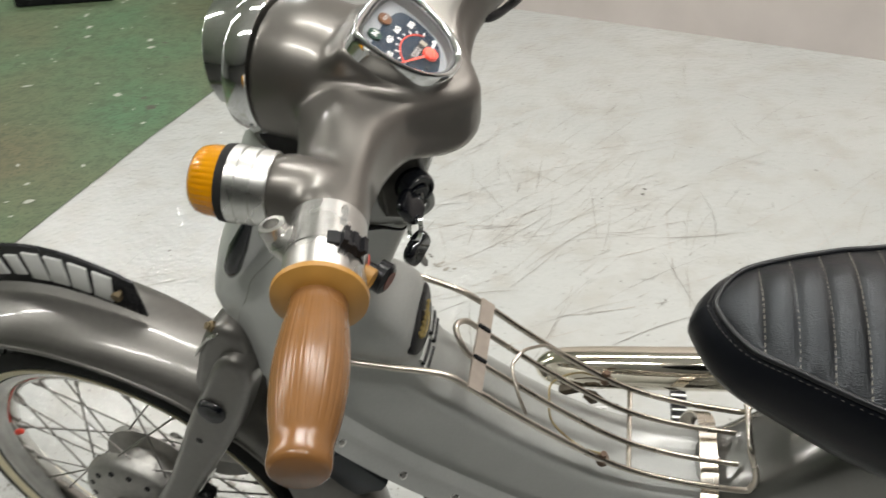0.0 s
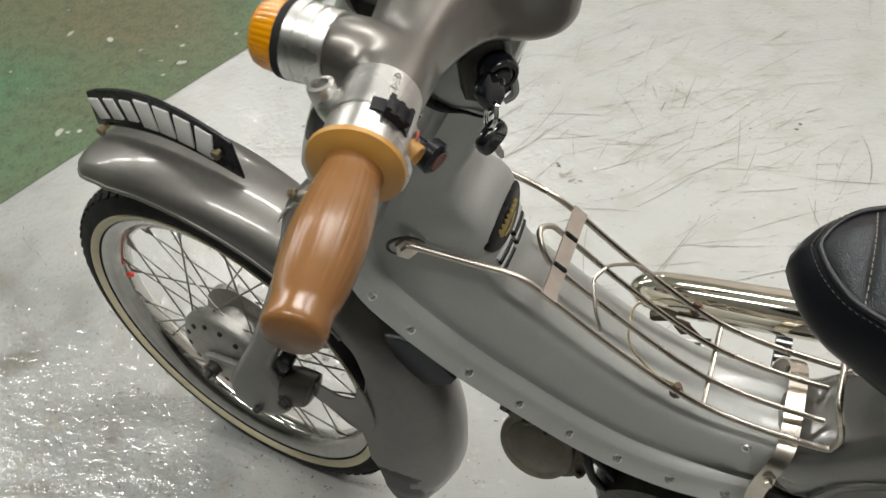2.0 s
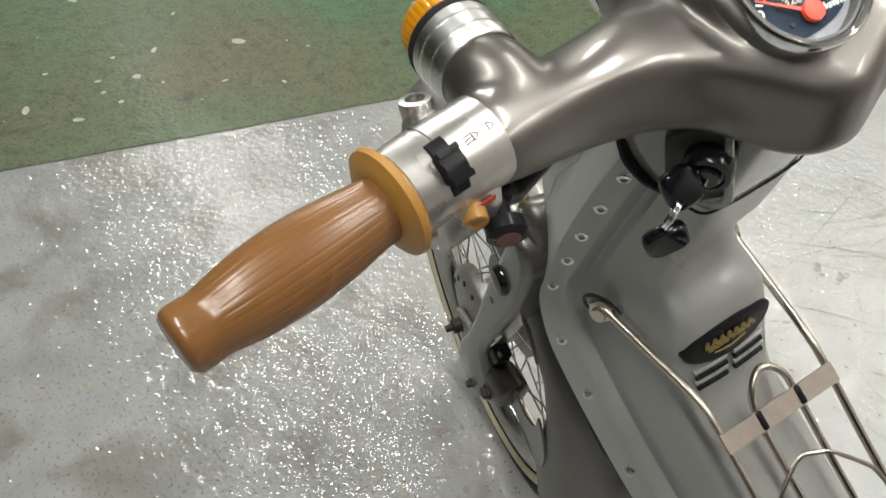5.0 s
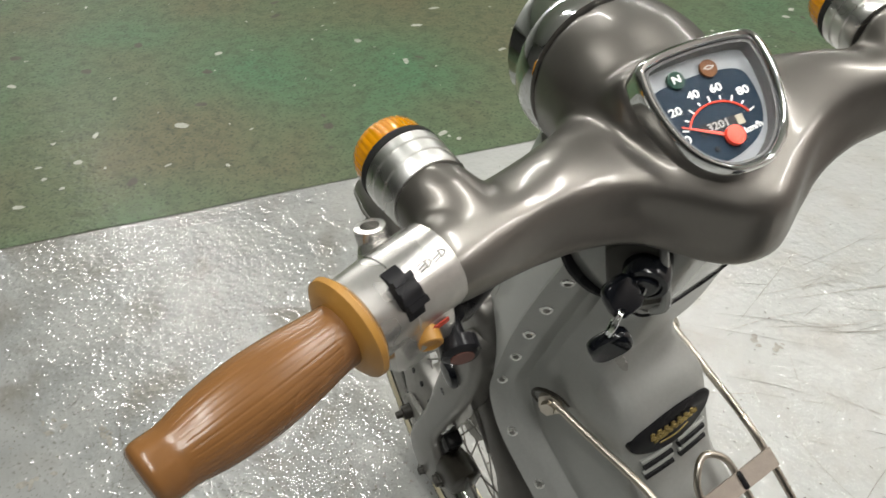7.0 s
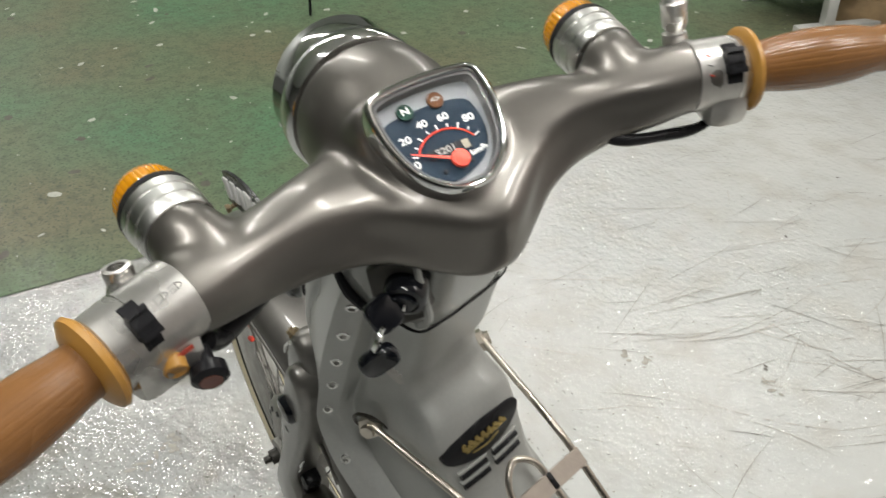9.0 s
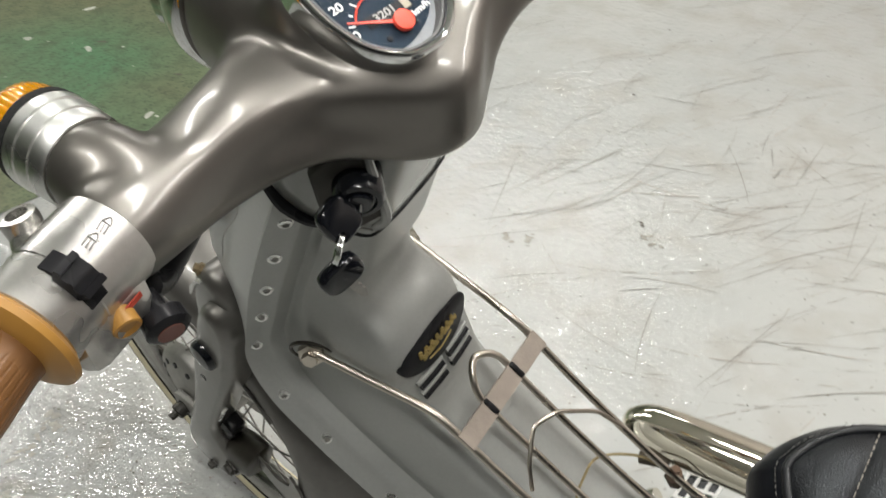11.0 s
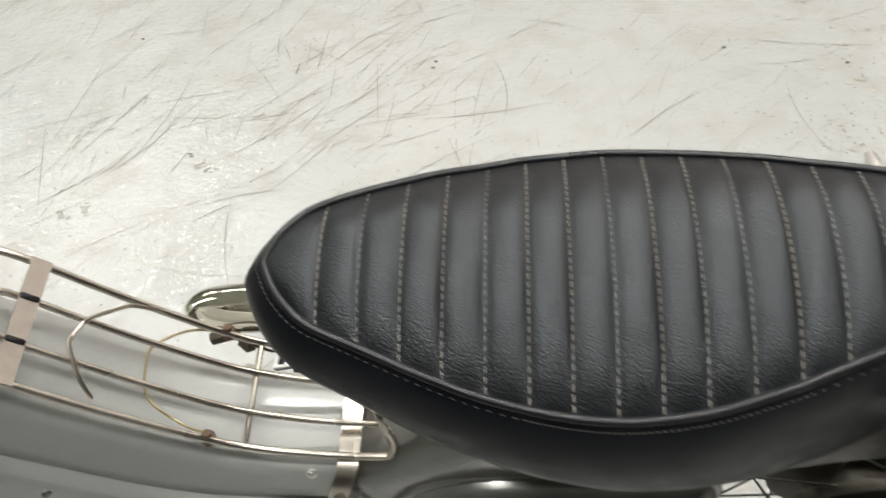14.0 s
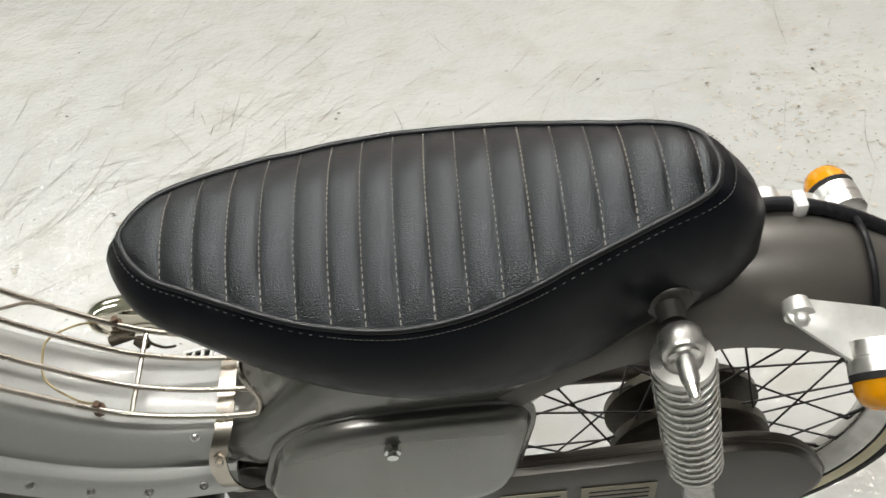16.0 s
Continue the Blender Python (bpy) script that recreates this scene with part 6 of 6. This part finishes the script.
    for x, z, w in ((0.490, 0.281, 0.075), (0.586, 0.283, 0.085)):
        sk = part("sticker", block((x, CY - 0.0852, z), (w, 0.0012, 0.045), 0.0004), STICKER, cc, "cream sticker with dark printed bars")
        for k in range(3):
            part("bar", block((x, CY - 0.0862, z + 0.012 - 0.011 * k), (w * 0.8, 0.0008, 0.0022), 0), BLACK, sk, smooth=False)
    part("rear_axle", lathe([(-0.125, 0.006), (-0.12, 0.012), (-0.105, 0.012), (-0.104, 0.008), (0.1, 0.008), (0.1, 0.012), (0.12, 0.012)], RA, (0, 1, 0), 12), CAST, moped, "rear axle with nuts")
    part("swing_arm", tube([(0.30, CY + 0.07, 0.30), (0.5, CY + 0.08, 0.285), (0.70, CY + 0.08, 0.272)], 0.018, 12), GREYFRAME, moped, "swing arm")
    # rear indicators on alloy brackets
    for s in (-1, 1):
        A, B = (Vector((0.721, CY - 0.078, 0.611)), Vector((0.779, CY - 0.101, 0.594))) if s < 0 else (Vector((0.741, CY + 0.077, 0.581)), Vector((0.824, CY + 0.071, 0.550)))
        up = Vector((0.25, 0.25 if s > 0 else -0.38, 0.9)).normalized()
        e1 = (B - A).normalized()
        e2 = up.cross(e1).normalized()
        ol = [A + 0.0125 * (math.cos(q) * e1 + math.sin(q) * e2) for q in np.linspace(math.pi / 2, 3 * math.pi / 2, 12)] + [B + 0.030 * (math.cos(q) * e1 + math.sin(q) * e2) for q in np.linspace(-math.pi / 2, math.pi / 2, 14)]
        br = part("indicator_bracket", slab(ol, 0.0045, up, 0.0008), PALEALU, moped, "alloy bracket of the rear indicator")
        part("bracket_bolt", lathe([(-0.011, 0.0115), (-0.002, 0.0130), (0.003, 0.013), (0.004, 0.0075), (0.009, 0.0075), (0.013, 0.0045), (0.014, 0.002)], A, (0, s, 0), 20), PALEALU, br)
        d = Vector((-0.12, 0.9, 0.0)) if s > 0 else Vector((0.0, -0.9, -0.38))
        o2 = B + d * 0.004
        ind = part("rear_indicator", lathe([(-0.004, 0.018), (-0.003, 0.0235), (0.010, 0.0240), (0.0105, 0.0232), (0.0115, 0.0232), (0.012, 0.0242), (0.024, 0.0242), (0.025, 0.02)], o2, d, 32), ALU, moped, "round rear indicator with an amber lens")
        part("gasket", lathe([(0.024, 0.0240), (0.030, 0.0245), (0.031, 0.02)], o2, d, 32), RUBBER, ind)
        part("lens", lathe([(0.030, 0.0228), (0.040, 0.0225), (0.049, 0.019), (0.054, 0.012), (0.056, 0.002)], o2, d, 40, flute=(20, 0.0006, 0.03, 0.05, 2)), AMBER, ind, "amber lens")
    part("wiring", tube([(0.65, CY + 0.03, 0.628), (0.70, CY + 0.032, 0.626), (0.75, CY + 0.034, 0.619), (0.80, CY + 0.024, 0.607), (0.85, CY + 0.01, 0.585)], 0.0075, 10), BLACK, moped, "black wiring loom")
    part("wiring_clip", block((0.752, CY + 0.033, 0.621), (0.012, 0.021, 0.018), 0.003), WHITE, moped, "white wiring clip")
    bm = tube([RA + Vector((0.3745 * math.sin(radians(19)), 0.0705 * math.sin(q), 0)) + Vector((0, 0, 0.279 * math.cos(radians(19)) + 0.0765 * math.cos(q))) for q in np.linspace(-1.5, 1.5, 24)], 0.0035, 8, 1, raw=True)
    part("tie_strap", bm, BLACK, moped, "black strap round the mudguard")


def engine():
    OILY = mat("oily_dark_alloy", (0.040, 0.036, 0.030), 0.42, 0.4, 90, 0.5, bump=0.4, bscale=160)
    GREASE = mat("greasy_brown_alloy", (0.115, 0.10, 0.07), 0.5, 0.35, 110, 0.55, bump=0.5, bscale=220)
    part("crankcase", lathe([(-0.075, 0.03), (-0.072, 0.055), (-0.05, 0.066), (0.05, 0.066), (0.08, 0.055), (0.085, 0.02)], (0.055, CY, 0.265), (0, 1, 0), 36), OILY, moped, "dark oily engine crankcase")
    en = part("engine_cover", lathe([(0, 0.044), (0.010, 0.0465), (0.014, 0.045), (0.0155, 0.040), (0.0145, 0.037), (0.0165, 0.033), (0.018, 0.020), (0.018, 0.004)], (-0.075, CY - 0.050, 0.333), (-0.1, -0.9, 0.42), 40), mat("weathered_alloy", (0.185, 0.17, 0.135), 0.45, 0.5, 60, 0.3, bump=0.15, bscale=200), moped, "round weathered alloy engine cover")
    part("rim", lathe([(-0.030, 0.050), (-0.012, 0.056), (-0.003, 0.056), (0.0, 0.050)], (-0.064, CY - 0.040, 0.325), (-0.1, -0.9, 0.42), 40), GREASE, en, "greasy brown casing edge")
    for a in range(6):
        q = radians(60 * a + 15)
        c = Vector((-0.064, CY - 0.040, 0.325)) + Vector((0.054 * math.cos(q), 0.022 * math.sin(q), 0.047 * math.sin(q)))
        part("bolt", lathe([(-0.010, 0.007), (0.004, 0.0065), (0.005, 0.0045), (0.009, 0.004), (0.0095, 0.001)], c, (-0.1, -0.9, 0.42), 8), GREASE, en)
    rng = random.Random(5)
    bm = bmesh.new()
    for a in range(9):
        c = (-0.112 + 0.013 * a + rng.uniform(-0.004, 0.004), CY - 0.048 + rng.uniform(-0.006, 0.006), 0.384 - 0.0025 * a + rng.uniform(-0.006, 0.006))
        block(c, (rng.uniform(0.008, 0.018), 0.016, rng.uniform(0.008, 0.018)), 0.003, Matrix.Rotation(rng.uniform(-0.6, 0.6), 3, "Y"), bm)
    part("cable_bracket", bm, GREASE, moped, "greasy brown bracket and fittings under the shell")
    part("oil_line", tube([(-0.028, CY - 0.050, 0.375), (-0.016, CY - 0.064, 0.352), (-0.006, CY - 0.070, 0.315), (0.014, CY - 0.066, 0.280), (0.040, CY - 0.06, 0.262)], 0.0052, 10), BLACK, moped, "black oily hose")
    part("cylinder", lathe([(0, 0.035), (0.02, 0.043), (0.024, 0.036), (0.03, 0.043), (0.034, 0.036), (0.04, 0.043), (0.044, 0.036), (0.05, 0.043), (0.09, 0.040), (0.1, 0.03)], (0.0, CY, 0.32), (-1, 0, 0.12), 28), CAST, moped, "finned engine cylinder")
    part("gearbox", block((0.195, CY - 0.012, 0.310), (0.12, 0.085, 0.11), 0.014), OILY, moped, "dark oily gearbox casing")
    greasy = mat("greasy_brown_metal", (0.055, 0.043, 0.028), 0.5, 0.4, 90, 0.4, bump=0.4, bscale=200)
    part("carburettor", block((-0.062, CY - 0.03, 0.385), (0.055, 0.04, 0.035), 0.006, Matrix.Rotation(0.6, 3, "Y"), lathe([(0, 0.016), (0.03, 0.018), (0.035, 0.012)], (-0.10, CY - 0.03, 0.395), (-0.7, -0.1, 0.3), 16)), greasy, moped, "greasy brown carburettor")
    bm = block((0.028, 0.112, 0.410), (0.030, 0.011, 0.012), 0.003, Matrix.Rotation(0.3, 3, "Z"))
    lathe([(0, 0.006), (0.012, 0.009), (0.018, 0.004)], (0.045, 0.108, 0.408), (0.8, -0.3, -0.2), 10, bm)
    part("exhaust_bracket", bm, greasy, moped, "greasy brown exhaust bracket")
    part("brown_wire", tube([(0.03, 0.105, 0.42), (0.055, 0.098, 0.425), (0.075, 0.1, 0.40), (0.085, 0.11, 0.385)], 0.0018, 6), greasy, moped, "greasy brown wire")
    part("fuel_hose", tube([(-0.02, CY - 0.055, 0.40), (-0.012, CY - 0.06, 0.36), (0.01, CY - 0.062, 0.32), (0.03, CY - 0.06, 0.28)], 0.0045, 8), BLACK, moped, "black hose")
    part("frame_bracket", slab([(x, CY - 0.052, z) for x, z in ((-0.243, 0.492), (-0.205, 0.497), (-0.165, 0.440), (-0.172, 0.426), (-0.205, 0.409), (-0.234, 0.443))], 0.008, (0, -1, 0), 0.002), mat("dark_blue_steel", (0.02, 0.025, 0.032), 0.4, 0.3), moped, "dark steel bracket under the shell")
    ex = [(-0.10, 0.05, 0.27), (-0.04, 0.09, 0.26), (0.03, 0.125, 0.30)]
    part("exhaust_pipe", tube(ex, 0.013, 14), NICKEL, moped, "exhaust pipe")
    part("silencer", lathe([(-0.030, 0.003), (-0.026, 0.011), (-0.018, 0.0175), (-0.008, 0.0220), (0.004, 0.0245), (0.03, 0.0260), (0.06, 0.0265), (0.45, 0.028), (0.47, 0.02)], (0.012, 0.140, 0.415), (1, 0.02, 0.06), 32), NICKEL, moped, "warm chrome exhaust silencer")
    part("side_stand", tube([(0.12, -0.05, 0.24), (0.16, -0.11, 0.15), (0.20, -0.185, 0.035)], 0.009, 10), STEEL, moped, "side stand")
    # brake pedal plate with six holes, on its arm
    o, u1, u2 = Vector((0.052, 0.190, 0.2235)), Vector((0.99, 0.14, 0.0)), Vector((0.09, 0.99, 0.0))
    pedal = part("brake_pedal", tube([(0.055, 0.180, 0.213), (0.075, 0.13, 0.215), (0.11, 0.09, 0.235), (0.13, 0.06, 0.25)], 0.007, 10), OILY, moped, "dark pedal arm carrying a pale plate with square holes")
    for i in range(4):
        part("bar", slab([o + u1 * (-0.0215 + 0.0130 * i + a) + u2 * b for a, b in ((0, -0.020), (0.0040, -0.020), (0.0040, 0.020), (0, 0.020))], 0.004, (0, 0, 1)), WHITE, pedal, "pale worn bar", smooth=False)
    for i in range(3):
        part("bar", slab([o + u2 * (-0.020 + 0.018 * i + b) + u1 * a for a, b in ((-0.0215, 0), (0.0215, 0), (0.0215, 0.0040), (-0.0215, 0.0040))], 0.0044, (0, 0, 1)), WHITE, pedal, "pale worn bar", smooth=False)
    part("pad", slab([o + u1 * a + u2 * b for a, b in ((-0.020, -0.0185), (0.020, -0.0185), (0.020, 0.0185), (-0.020, 0.0185))], 0.006, (0, 0, -1)), BLACK, pedal, "dark pad behind the plate", smooth=False)
    # ribbed footrest
    a_, b_ = Vector((0.174, 0.166, 0.237)), Vector((0.174, 0.262, 0.223))
    rest = part("footrest", block((a_ + b_) / 2, (0.022, 0.104, 0.016), 0.004, Matrix.Rotation(-0.14, 3, "X")), BLACK, moped, "black ribbed rubber footrest")
    for i in range(8):
        c = a_.lerp(b_, i / 7) + Vector((0, 0, 0.0085))
        part("rib", block(c, (0.021, 0.0042, 0.004), 0.001), PALEALU, rest)
    part("peg", tube([(0.168, 0.03, 0.245), a_ + Vector((0, -0.02, 0)), a_], 0.008, 10), OILY, rest)
    part("frame_tube", tube([(-0.19, CY, 0.74), (-0.16, CY, 0.60), (-0.06, CY, 0.47), (0.10, CY, 0.40), (0.2, CY, 0.39)], 0.028, 14), GREYFRAME, moped, "frame tube")


front_end()
handlebar()
speedometer()
leg_shield()
column()
keys()
rack()
seat()
rear_body()
engine()
